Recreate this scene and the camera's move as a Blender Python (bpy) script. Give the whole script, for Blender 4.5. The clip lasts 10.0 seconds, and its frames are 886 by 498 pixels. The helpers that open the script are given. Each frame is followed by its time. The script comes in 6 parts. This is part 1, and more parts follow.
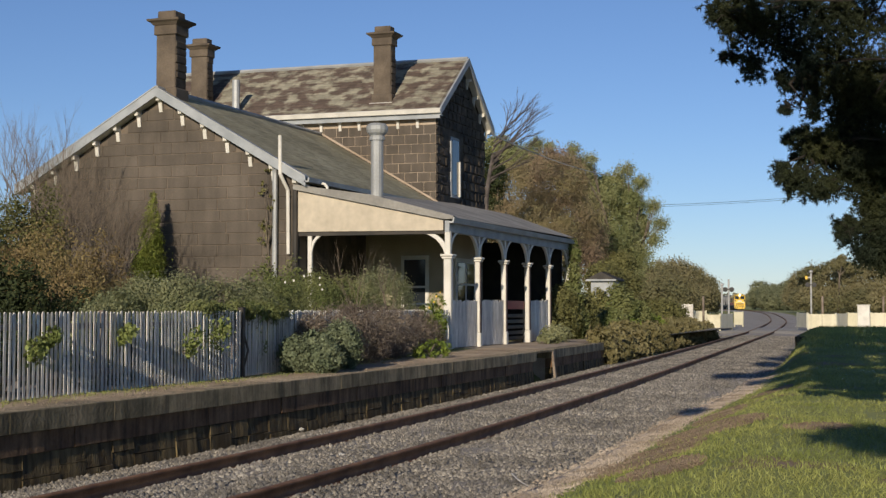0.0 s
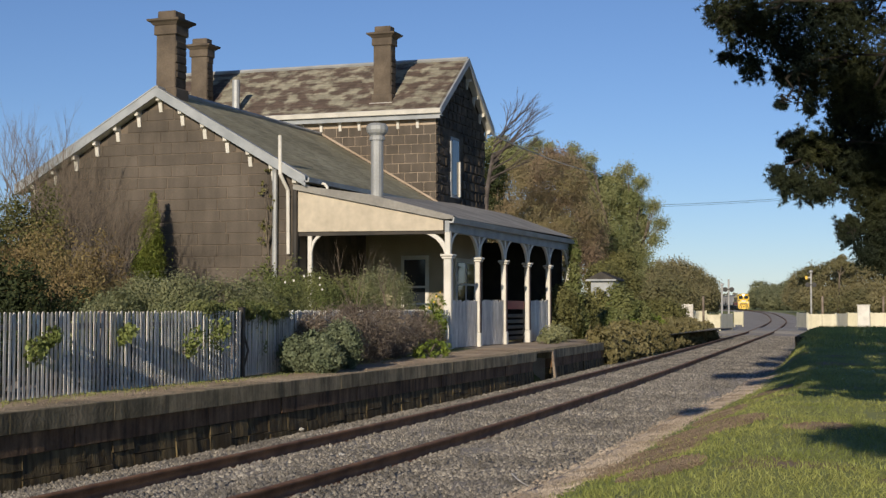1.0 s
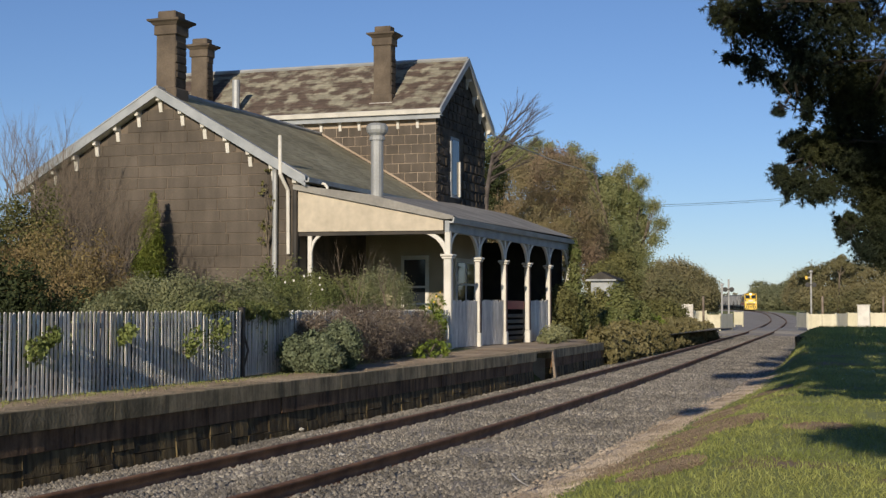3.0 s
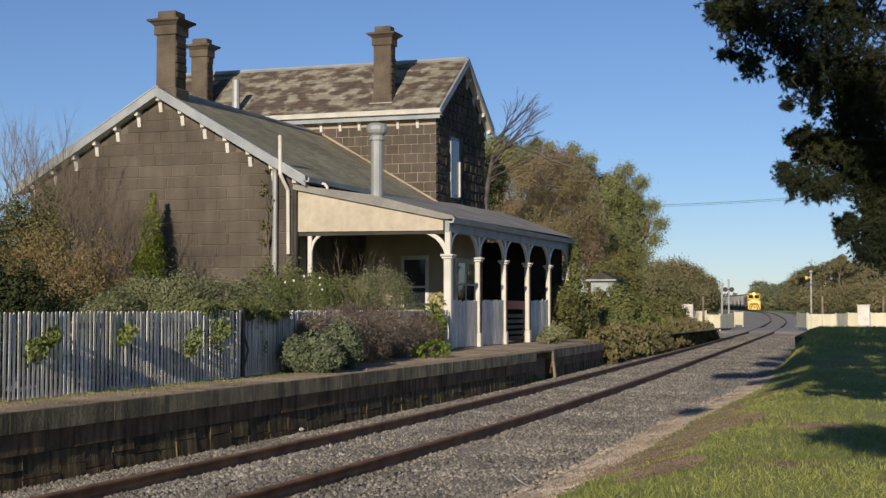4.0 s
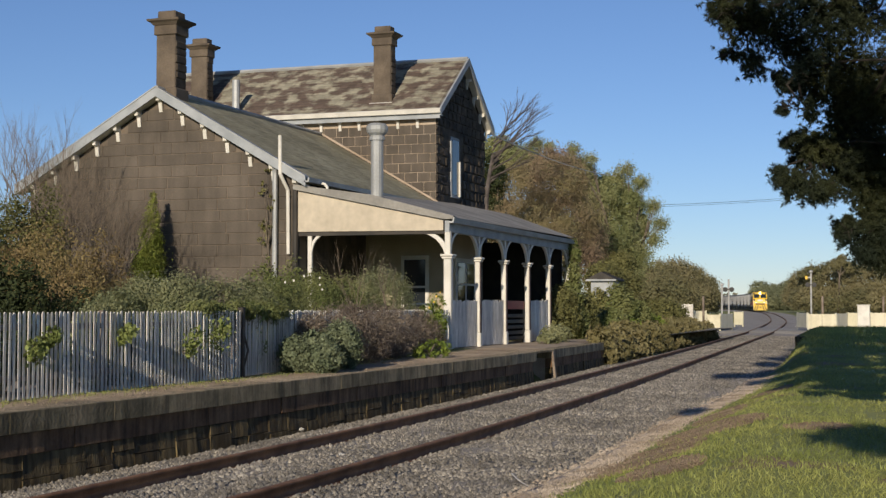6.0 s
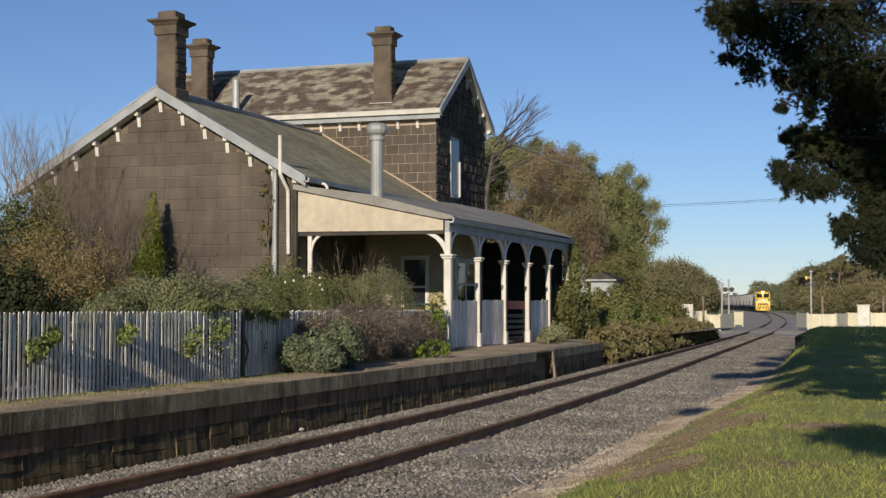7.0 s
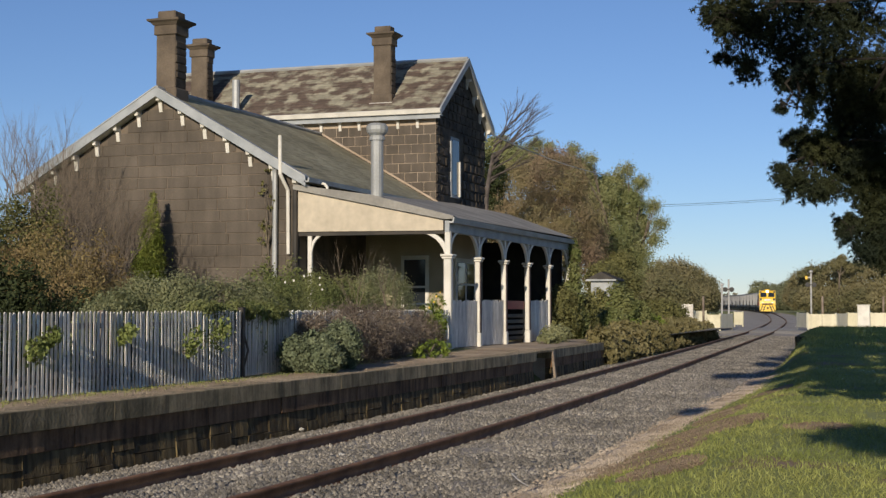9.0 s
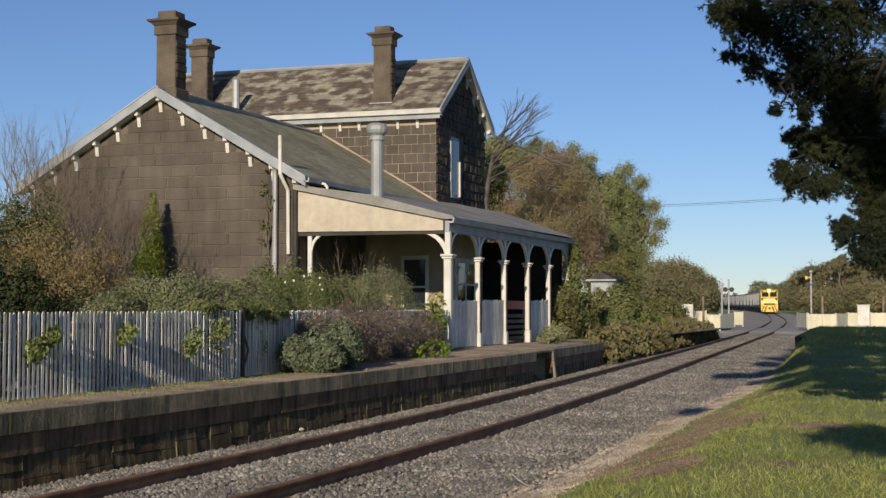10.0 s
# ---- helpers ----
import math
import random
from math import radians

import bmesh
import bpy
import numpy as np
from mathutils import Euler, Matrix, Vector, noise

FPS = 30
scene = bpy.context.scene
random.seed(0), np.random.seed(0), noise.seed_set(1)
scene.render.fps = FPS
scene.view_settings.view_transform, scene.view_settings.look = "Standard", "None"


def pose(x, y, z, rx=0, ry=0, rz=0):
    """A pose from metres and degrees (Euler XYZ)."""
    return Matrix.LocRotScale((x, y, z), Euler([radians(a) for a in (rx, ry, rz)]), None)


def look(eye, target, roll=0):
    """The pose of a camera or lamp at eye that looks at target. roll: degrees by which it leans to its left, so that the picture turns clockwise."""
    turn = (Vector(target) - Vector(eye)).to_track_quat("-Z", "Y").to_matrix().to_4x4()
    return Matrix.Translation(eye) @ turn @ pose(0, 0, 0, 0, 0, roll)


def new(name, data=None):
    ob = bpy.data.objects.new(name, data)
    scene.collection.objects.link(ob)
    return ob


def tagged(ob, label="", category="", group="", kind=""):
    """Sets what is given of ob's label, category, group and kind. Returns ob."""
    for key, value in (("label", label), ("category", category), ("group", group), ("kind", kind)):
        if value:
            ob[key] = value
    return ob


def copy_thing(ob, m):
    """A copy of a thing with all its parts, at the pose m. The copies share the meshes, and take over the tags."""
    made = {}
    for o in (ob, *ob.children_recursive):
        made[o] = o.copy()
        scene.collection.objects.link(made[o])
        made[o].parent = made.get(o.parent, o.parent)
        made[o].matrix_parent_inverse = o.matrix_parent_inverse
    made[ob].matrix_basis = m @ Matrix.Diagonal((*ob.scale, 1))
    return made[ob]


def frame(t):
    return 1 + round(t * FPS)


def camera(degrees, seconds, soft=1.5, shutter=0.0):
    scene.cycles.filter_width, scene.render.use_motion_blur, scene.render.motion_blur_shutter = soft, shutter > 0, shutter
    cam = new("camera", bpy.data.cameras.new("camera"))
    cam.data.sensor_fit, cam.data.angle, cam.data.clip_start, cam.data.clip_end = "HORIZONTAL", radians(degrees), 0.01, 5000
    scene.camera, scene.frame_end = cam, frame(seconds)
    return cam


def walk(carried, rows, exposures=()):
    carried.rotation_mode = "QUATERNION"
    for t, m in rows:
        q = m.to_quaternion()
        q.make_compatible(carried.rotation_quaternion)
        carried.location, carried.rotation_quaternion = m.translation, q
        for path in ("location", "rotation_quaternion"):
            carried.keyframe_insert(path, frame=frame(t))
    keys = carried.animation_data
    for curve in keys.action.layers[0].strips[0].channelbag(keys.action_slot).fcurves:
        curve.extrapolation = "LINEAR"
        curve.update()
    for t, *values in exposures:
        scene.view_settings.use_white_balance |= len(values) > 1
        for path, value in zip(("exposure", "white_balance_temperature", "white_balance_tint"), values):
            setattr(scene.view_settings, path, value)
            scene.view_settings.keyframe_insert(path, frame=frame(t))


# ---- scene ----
cam = camera(34.18, 10.0, soft=1.4)
EYE = pose(0, 0, 1.52, 92.335, 0, 18.8)
walk(cam, [(0.0, EYE), (10.0, EYE)])

# ---- world and sun ----
SUN_EL, SUN_SIDE = radians(17), 0.06
world = bpy.data.worlds.new("sky")
scene.world = world
world.use_nodes = True
wn = world.node_tree
sky = wn.nodes.new("ShaderNodeTexSky")
sky.sky_type, sky.sun_disc = "NISHITA", False
sky.sun_elevation, sky.sun_rotation = SUN_EL, math.pi - SUN_SIDE
sky.altitude = 900
sky.air_density, sky.dust_density, sky.ozone_density = 0.95, 0.0, 4.0
tint = wn.nodes.new("ShaderNodeMix")
tint.data_type, tint.blend_type = "RGBA", "MULTIPLY"
tint.inputs[0].default_value, tint.inputs[7].default_value = 1.0, (1.0, 0.98, 1.11, 1)
wn.links.new(sky.outputs[0], tint.inputs[6])
wn.links.new(tint.outputs[2], wn.nodes["Background"].inputs[0])
wn.nodes["Background"].inputs[1].default_value = 0.085
sun = new("sun", bpy.data.lights.new("sun", "SUN"))
sun.data.energy, sun.data.angle, sun.data.color = 4.5, radians(0.6), (1.0, 0.87, 0.69)
sun.matrix_world = look((SUN_SIDE * 100, -100, 100 * math.tan(SUN_EL)), (0, 0, 0))
scene.view_settings.exposure = 0.0


# ---- materials ----
def surf(name, c1, c2, scale=3.0, rough=0.85, bump=0.3, fine=40.0, metal=0.0, c3=None, island=0.0, random_ob=0.0, stretch=None, lo=0.35, hi=0.65, streak=0.0, patch=None, detail=6):
    m = bpy.data.materials.new(name)
    m.use_nodes = True
    nt = m.node_tree
    b = nt.nodes["Principled BSDF"]
    b.inputs["Roughness"].default_value = rough
    b.inputs["Metallic"].default_value = metal
    tc = nt.nodes.new("ShaderNodeTexCoord")
    mp = nt.nodes.new("ShaderNodeMapping")
    if stretch:
        mp.inputs["Scale"].default_value = stretch
    geo = nt.nodes.new("ShaderNodeNewGeometry")
    nt.links.new(geo.outputs["Position"] if c3 != "object" else tc.outputs["Object"], mp.inputs[0])
    big = nt.nodes.new("ShaderNodeTexNoise")
    big.inputs["Scale"].default_value, big.inputs["Detail"].default_value = scale, detail
    nt.links.new(mp.outputs[0], big.inputs["Vector"])
    ramp = nt.nodes.new("ShaderNodeValToRGB")
    ramp.color_ramp.elements[0].position, ramp.color_ramp.elements[1].position = lo, hi
    ramp.color_ramp.elements[0].color, ramp.color_ramp.elements[1].color = (*c1, 1), (*c2, 1)
    nt.links.new(big.outputs["Fac"], ramp.inputs[0])
    small = nt.nodes.new("ShaderNodeTexNoise")
    small.inputs["Scale"].default_value, small.inputs["Detail"].default_value = fine, 4
    nt.links.new(mp.outputs[0], small.inputs["Vector"])
    mr = nt.nodes.new("ShaderNodeMapRange")
    mr.inputs[3].default_value, mr.inputs[4].default_value = 0.72, 1.28
    nt.links.new(small.outputs["Fac"], mr.inputs[0])
    out = ramp.outputs[0]

    def times(socket, value):
        mul = nt.nodes.new("ShaderNodeMix")
        mul.data_type, mul.blend_type = "RGBA", "MULTIPLY"
        mul.inputs[0].default_value = 1
        nt.links.new(socket, mul.inputs[6])
        nt.links.new(value, mul.inputs[7])
        return mul.outputs[2]
    out = times(out, mr.outputs[0])
    if patch:
        pn = nt.nodes.new("ShaderNodeTexNoise")
        pn.inputs["Scale"].default_value, pn.inputs["Detail"].default_value = patch[1], 8
        nt.links.new(geo.outputs["Position"], pn.inputs["Vector"])
        pr = nt.nodes.new("ShaderNodeMapRange")
        pr.inputs[1].default_value, pr.inputs[2].default_value = patch[2], patch[2] + 0.08
        nt.links.new(pn.outputs["Fac"], pr.inputs[0])
        pm = nt.nodes.new("ShaderNodeMix")
        pm.data_type = "RGBA"
        pm.inputs[7].default_value = (*patch[0], 1)
        nt.links.new(pr.outputs[0], pm.inputs[0])
        nt.links.new(out, pm.inputs[6])
        out = pm.outputs[2]
    if streak:
        sm = nt.nodes.new("ShaderNodeMapping")
        sm.inputs["Scale"].default_value = (2.6, 2.6, 0.22) if streak < 0.3 else (5.5, 5.5, 0.8)
        nt.links.new(geo.outputs["Position"], sm.inputs[0])
        sn = nt.nodes.new("ShaderNodeTexNoise")
        sn.inputs["Scale"].default_value, sn.inputs["Detail"].default_value = 1.6, 7
        nt.links.new(sm.outputs[0], sn.inputs["Vector"])
        sr = nt.nodes.new("ShaderNodeMapRange")
        sr.inputs[1].default_value, sr.inputs[2].default_value = 0.3, 0.7
        sr.inputs[3].default_value, sr.inputs[4].default_value = 1 - streak, 1 + streak
        nt.links.new(sn.outputs["Fac"], sr.inputs[0])
        out = times(out, sr.outputs[0])
    if island:
        r = nt.nodes.new("ShaderNodeMapRange")
        r.inputs[3].default_value, r.inputs[4].default_value = 1 - island, 1 + island
        nt.links.new(geo.outputs["Random Per Island"], r.inputs[0])
        out = times(out, r.outputs[0])
    if random_ob:
        oi = nt.nodes.new("ShaderNodeObjectInfo")
        r = nt.nodes.new("ShaderNodeMapRange")
        r.inputs[3].default_value, r.inputs[4].default_value = 1 - random_ob, 1 + random_ob
        nt.links.new(oi.outputs["Random"], r.inputs[0])
        out = times(out, r.outputs[0])
    nt.links.new(out, b.inputs["Base Color"])
    if bump:
        bp = nt.nodes.new("ShaderNodeBump")
        bp.inputs["Strength"].default_value, bp.inputs["Distance"].default_value = bump, 0.02
        nt.links.new(small.outputs["Fac"], bp.inputs["Height"])
        nt.links.new(bp.outputs[0], b.inputs["Normal"])
    return m


def leafy(name, c1, c2, scale=1.5, through_light=0.25, vary=0.35):
    """Leaves: two colours in drifts, each leaf a little different, some light passing through."""
    m = surf(name, c1, c2, scale, 0.7, 0, 8.0, island=vary)
    nt = m.node_tree
    b, o = nt.nodes["Principled BSDF"], nt.nodes["Material Output"]
    b.inputs["Specular IOR Level"].default_value = 0.3
    tr = nt.nodes.new("ShaderNodeBsdfTranslucent")
    mix = nt.nodes.new("ShaderNodeMixShader")
    mix.inputs[0].default_value = through_light
    nt.links.new(b.inputs["Base Color"].links[0].from_socket, tr.inputs[0])
    nt.links.new(b.outputs[0], mix.inputs[1])
    nt.links.new(tr.outputs[0], mix.inputs[2])
    nt.links.new(mix.outputs[0], o.inputs[0])
    return m


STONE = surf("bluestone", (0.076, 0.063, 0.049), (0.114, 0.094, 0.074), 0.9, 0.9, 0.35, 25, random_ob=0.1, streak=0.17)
# rock-faced stone, its colour darkened too for the sides turned from the sun
ROCK = surf("rock_faced_shade_side", (0.035, 0.028, 0.021), (0.085, 0.067, 0.048), 2.5, 0.92, 0.9, 14, random_ob=0.25)
MORTAR = surf("mortar", (0.09, 0.072, 0.055), (0.2, 0.16, 0.12), 0.9, 0.95, 0.2, 60)
MORTAR_PALE = surf("pale_mortar", (0.32, 0.25, 0.18), (0.44, 0.36, 0.28), 1.2, 0.95, 0.2, 60)
CHIMNEY = surf("chimney_stone", (0.08, 0.062, 0.045), (0.14, 0.11, 0.08), 1.6, 0.9, 0.5, 18)
SLATE = surf("lichened_slate", (0.085, 0.062, 0.05), (0.23, 0.215, 0.165), 2.0, 0.9, 0.4, 9, lo=0.46, hi=0.58, stretch=(0.85, 1, 1.1), island=0.22, detail=13)
IRON_GREY = surf("grey_roof_iron", (0.23, 0.22, 0.2), (0.34, 0.325, 0.29), 1.2, 0.8, 0.3, 14, metal=0.1)
IRON = surf("weathered_roof", (0.27, 0.243, 0.155), (0.395, 0.355, 0.235), 0.8, 1.0, 0.3, 12, island=0.06)
ZINC = surf("grey_sheet", (0.3, 0.31, 0.31), (0.4, 0.41, 0.41), 1.5, 0.55, 0.15, 30, metal=0.25)
BARGE = surf("grey_white_paint", (0.25, 0.27, 0.285), (0.35, 0.37, 0.385), 2.0, 0.6, 0.15, 40)
WHITE = surf("white_paint", (0.55, 0.53, 0.47), (0.68, 0.655, 0.59), 2.5, 0.55, 0.12, 40)
CREAM = surf("cream_boards", (0.45, 0.39, 0.295), (0.51, 0.445, 0.34), 0.9, 0.6, 0.01, 5, streak=0.05)
CROSS_CREAM = surf("crossing_cream", (0.56, 0.52, 0.36), (0.66, 0.61, 0.45), 0.8, 0.6, 0.05, 20, streak=0.08)
# greyed copy of the crossing cream, shade put into the colour
CROSS_SHADE = surf("crossing_shade_cream", (0.48, 0.46, 0.36), (0.56, 0.54, 0.43), 0.8, 0.65, 0.05, 20, streak=0.1)
CREAM_WALL = surf("cream_wall", (0.34, 0.29, 0.2), (0.42, 0.36, 0.26), 1.0, 0.75, 0.15, 30)
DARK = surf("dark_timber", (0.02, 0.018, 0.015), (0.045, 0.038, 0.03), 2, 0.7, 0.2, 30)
PICKET = surf("weathered_picket", (0.52, 0.49, 0.44), (0.82, 0.785, 0.71), 5.0, 0.85, 0.35, 40, random_ob=0.1, stretch=(1, 1, 0.25))
COPING = surf("coping_stone", (0.14, 0.115, 0.065), (0.32, 0.255, 0.155), 2.2, 0.9, 0.6, 22, random_ob=0.08, streak=0.5)
PLATWALL = surf("platform_stone", (0.045, 0.031, 0.013), (0.19, 0.145, 0.07), 2.4, 0.95, 0.9, 16, random_ob=0.08, stretch=(3.4, 3.4, 0.45), lo=0.4, hi=0.72, streak=0.4)
MIDBAND = surf("brown_band_stone", (0.105, 0.06, 0.032), (0.19, 0.115, 0.062), 2.0, 0.95, 0.7, 20, random_ob=0.06, streak=0.55)
PLATTOP = surf("platform_gravel", (0.32, 0.245, 0.17), (0.46, 0.37, 0.27), 1.2, 0.95, 0.5, 40)
RUST = surf("rusty_rail", (0.14, 0.066, 0.03), (0.26, 0.135, 0.065), 3.0, 0.75, 0.3, 40)
SLEEPER = surf("sleeper_timber", (0.13, 0.1, 0.075), (0.22, 0.18, 0.14), 3, 0.9, 0.5, 20, random_ob=0.2)
BALLAST = surf("ballast", (0.25, 0.225, 0.195), (0.37, 0.335, 0.29), 0.6, 0.95, 1.0, 22)
STONES = surf("ballast_stones", (0.19, 0.172, 0.142), (0.34, 0.305, 0.25), 0.8, 0.95, 0.4, 60, island=0.5)
GRASS = surf("turf", (0.16, 0.19, 0.05), (0.25, 0.265, 0.08), 0.35, 0.95, 0.6, 14, patch=((0.24, 0.165, 0.1), 0.55, 0.57))
DIRT = surf("bare_dirt", (0.42, 0.32, 0.22), (0.74, 0.61, 0.46), 1.8, 0.95, 0.6, 25)
SOIL = surf("brown_soil", (0.25, 0.18, 0.11), (0.38, 0.28, 0.185), 2.0, 0.95, 0.8, 30)
ROAD = surf("asphalt", (0.25, 0.23, 0.2), (0.33, 0.305, 0.265), 0.5, 0.9, 0.3, 30)
BLADE = leafy("grass_blades", (0.23, 0.265, 0.07), (0.36, 0.37, 0.115), 0.6, 0.3)
BARK = surf("bark", (0.09, 0.07, 0.05), (0.2, 0.165, 0.125), 4, 0.95, 0.7, 20)
TWIG = surf("grey_twigs", (0.12, 0.094, 0.07), (0.21, 0.165, 0.12), 4, 0.9, 0.2, 20)
DARK_TWIG = surf("dark_grey_twigs", (0.06, 0.05, 0.044), (0.12, 0.1, 0.088), 4, 0.9, 0.2, 20)
# pine needles and bough wood: the crown's shade and haze put into the colours
PINE = leafy("shade_dark_needles", (0.012, 0.023, 0.017), (0.055, 0.062, 0.022), 1.1, 0.15)
PINE_BARK = surf("shade_dark_bark", (0.015, 0.012, 0.01), (0.035, 0.028, 0.02), 5, 0.95, 0.6, 25)
HEDGE = leafy("hedge_leaves", (0.14, 0.17, 0.055), (0.24, 0.25, 0.1), 1.2, 0.3, 0.15)
SILVER = leafy("silvery_leaves", (0.21, 0.23, 0.115), (0.33, 0.335, 0.18), 1.5, 0.35, 0.12)
SAGE = leafy("sage_leaves", (0.12, 0.15, 0.085), (0.21, 0.24, 0.14), 2.5)
BROWN = leafy("brown_leaves", (0.19, 0.135, 0.065), (0.28, 0.22, 0.09), 0.9)
DRY = leafy("dry_creeper", (0.17, 0.135, 0.105), (0.28, 0.23, 0.175), 1.5)
OLIVE = leafy("olive_leaves", (0.12, 0.125, 0.045), (0.22, 0.21, 0.08), 0.4)
RUSSET = leafy("russet_leaves", (0.36, 0.26, 0.18), (0.35, 0.31, 0.15), 0.35, 0.42, 0.12)
TREE_OLIVE = leafy("tree_leaves", (0.25, 0.275, 0.115), (0.4, 0.4, 0.195), 0.5, 0.42, 0.12)
# leaf green taken almost to black: shade put into the colour
SHADE_LEAF = leafy("shade_dark_leaves", (0.03, 0.042, 0.016), (0.055, 0.07, 0.025), 1.5)
CYPRESS = leafy("cypress_leaves", (0.19, 0.23, 0.035), (0.3, 0.33, 0.07), 2)
BRIGHT = leafy("bright_leaves", (0.13, 0.19, 0.03), (0.22, 0.27, 0.05), 1.5)
HEDGE_BROWN = leafy("hedge_brown_leaves", (0.2, 0.18, 0.075), (0.32, 0.275, 0.135), 0.9, 0.35, 0.15)
SHOOT = leafy("shoot_leaves", (0.16, 0.2, 0.055), (0.26, 0.3, 0.1), 1.5)
FAR_OLIVE = leafy("distant_leaves", (0.16, 0.155, 0.075), (0.29, 0.25, 0.13), 0.15, 0.3, 0.12)
FAR_GREEN = leafy("distant_green_leaves", (0.13, 0.145, 0.08), (0.2, 0.21, 0.115), 0.15, 0.15, 0.17)
# greyed leaf colour stands in for haze along the horizon
FAR_HAZE = leafy("distant_hazed_leaves", (0.13, 0.135, 0.1), (0.18, 0.175, 0.125), 0.1, 0.1, 0.17)
YELLOW = surf("yellow_paint", (0.7, 0.45, 0.03), (0.78, 0.51, 0.045), 0.8, 0.45, 0.05, 20)
HOPPER = surf("grey_wagon_paint", (0.12, 0.12, 0.125), (0.2, 0.2, 0.205), 0.5, 0.7, 0.1, 6)
RIB = surf("wagon_rib_paint", (0.22, 0.22, 0.22), (0.3, 0.3, 0.3), 0.5, 0.7, 0.1, 6)
BLACK = surf("black_steel", (0.012, 0.012, 0.012), (0.03, 0.028, 0.026), 2, 0.6, 0.1, 20)
MAROON = surf("dark_maroon", (0.045, 0.02, 0.016), (0.075, 0.035, 0.027), 2, 0.7, 0.1, 20)
RED = surf("red_paint", (0.32, 0.05, 0.03), (0.4, 0.07, 0.04), 2, 0.6, 0.1, 20)
STEEL = surf("galvanised_steel", (0.35, 0.35, 0.34), (0.48, 0.47, 0.45), 3, 0.6, 0.1, 30, metal=0.3)


def glassy(name):
    m = bpy.data.materials.new(name)
    m.use_nodes = True
    b = m.node_tree.nodes["Principled BSDF"]
    b.inputs["Base Color"].default_value = (0.02, 0.025, 0.03, 1)
    b.inputs["Roughness"].default_value = 0.06
    return m


def glow(name, c, s):
    m = bpy.data.materials.new(name)
    m.use_nodes = True
    b = m.node_tree.nodes["Principled BSDF"]
    b.inputs["Emission Color"].default_value = (*c, 1)
    b.inputs["Emission Strength"].default_value = s
    return m


GLASS = glassy("window_glass")
HEADLIGHT = glow("headlight", (1.0, 0.9, 0.65), 6.0)


# ---- mesh helpers ----
def box(bm, x0, x1, y0, y1, z0, z1, bevel=0.0):
    r = bmesh.ops.create_cube(bm, size=1.0)
    for v in r["verts"]:
        v.co = Vector((x0 + (v.co.x + 0.5) * (x1 - x0), y0 + (v.co.y + 0.5) * (y1 - y0), z0 + (v.co.z + 0.5) * (z1 - z0)))
    if bevel:
        es = list({e for v in r["verts"] for e in v.link_edges})
        bmesh.ops.bevel(bm, geom=es, offset=bevel, segments=1, affect="EDGES", profile=0.5)
    return bm


def boxed(*a, **k):
    return box(bmesh.new(), *a, **k)


def prism(bm, outline, axis, a, b):
    """A closed outline in the plane across axis, drawn from a to b along it. For axis y the outline is (x, z), for x (y, z), for z (x, y)."""
    def v3(p, s):
        return {"x": (s, p[0], p[1]), "y": (p[0], s, p[1]), "z": (p[0], p[1], s)}[axis]
    A = [bm.verts.new(v3(p, a)) for p in outline]
    B = [bm.verts.new(v3(p, b)) for p in outline]
    bm.faces.new(A)
    bm.faces.new(B[::-1])
    for i in range(len(A)):
        j = (i + 1) % len(A)
        bm.faces.new((A[j], A[i], B[i], B[j]))
    bmesh.ops.recalc_face_normals(bm, faces=bm.faces[:])
    return bm


def tube(bm, pts, radii, n=6):
    """A round bar through pts with a radius at each."""
    rings = []
    for i, p in enumerate(pts):
        d = (Vector(pts[min(i + 1, len(pts) - 1)]) - Vector(pts[max(i - 1, 0)])).normalized()
        side = d.cross(Vector((0, 0, 1)) if abs(d.z) < 0.9 else Vector((1, 0, 0))).normalized()
        up = side.cross(d)
        r = radii[i] if not isinstance(radii, (int, float)) else radii
        rings.append([bm.verts.new(Vector(p) + (side * math.cos(t) + up * math.sin(t)) * r) for t in [2 * math.pi * k / n for k in range(n)]])
    for a, b in zip(rings, rings[1:]):
        for k in range(n):
            bm.faces.new((a[k], a[(k + 1) % n], b[(k + 1) % n], b[k]))
    bm.faces.new(rings[0][::-1])
    bm.faces.new(rings[-1])
    return bm


def lathe(bm, x, y, prof, n=12):
    """A turned thing about the upright through x, y: prof is (radius, z) from the bottom up."""
    rings = [[bm.verts.new((x + r * math.cos(2 * math.pi * k / n), y + r * math.sin(2 * math.pi * k / n), z)) for k in range(n)] for r, z in prof]
    for a, b in zip(rings, rings[1:]):
        for k in range(n):
            bm.faces.new((a[k], a[(k + 1) % n], b[(k + 1) % n], b[k]))
    bm.faces.new(rings[0][::-1])
    bm.faces.new(rings[-1])
    return bm


def mesh_of(name, bm, mat):
    me = bpy.data.meshes.new(name)
    bm.to_mesh(me)
    bm.free()
    me.materials.append(mat)
    return me


def part(name, bm, mat, parent, label=""):
    me = bm if isinstance(bm, bpy.types.Mesh) else mesh_of(name, bm, mat)
    ob = new(name, me)
    ob.parent = parent
    return tagged(ob, label)


def thing(name, label, category, group="", kind="", at=(0, 0, 0)):
    ob = new(name)
    ob.location = at
    ob.empty_display_size = 0.2
    return tagged(ob, label, category, group, kind)


def solo(name, bm, mat, label, category, kind="", group=""):
    me = bm if isinstance(bm, bpy.types.Mesh) else mesh_of(name, bm, mat)
    return tagged(new(name, me), label, category, group, kind)


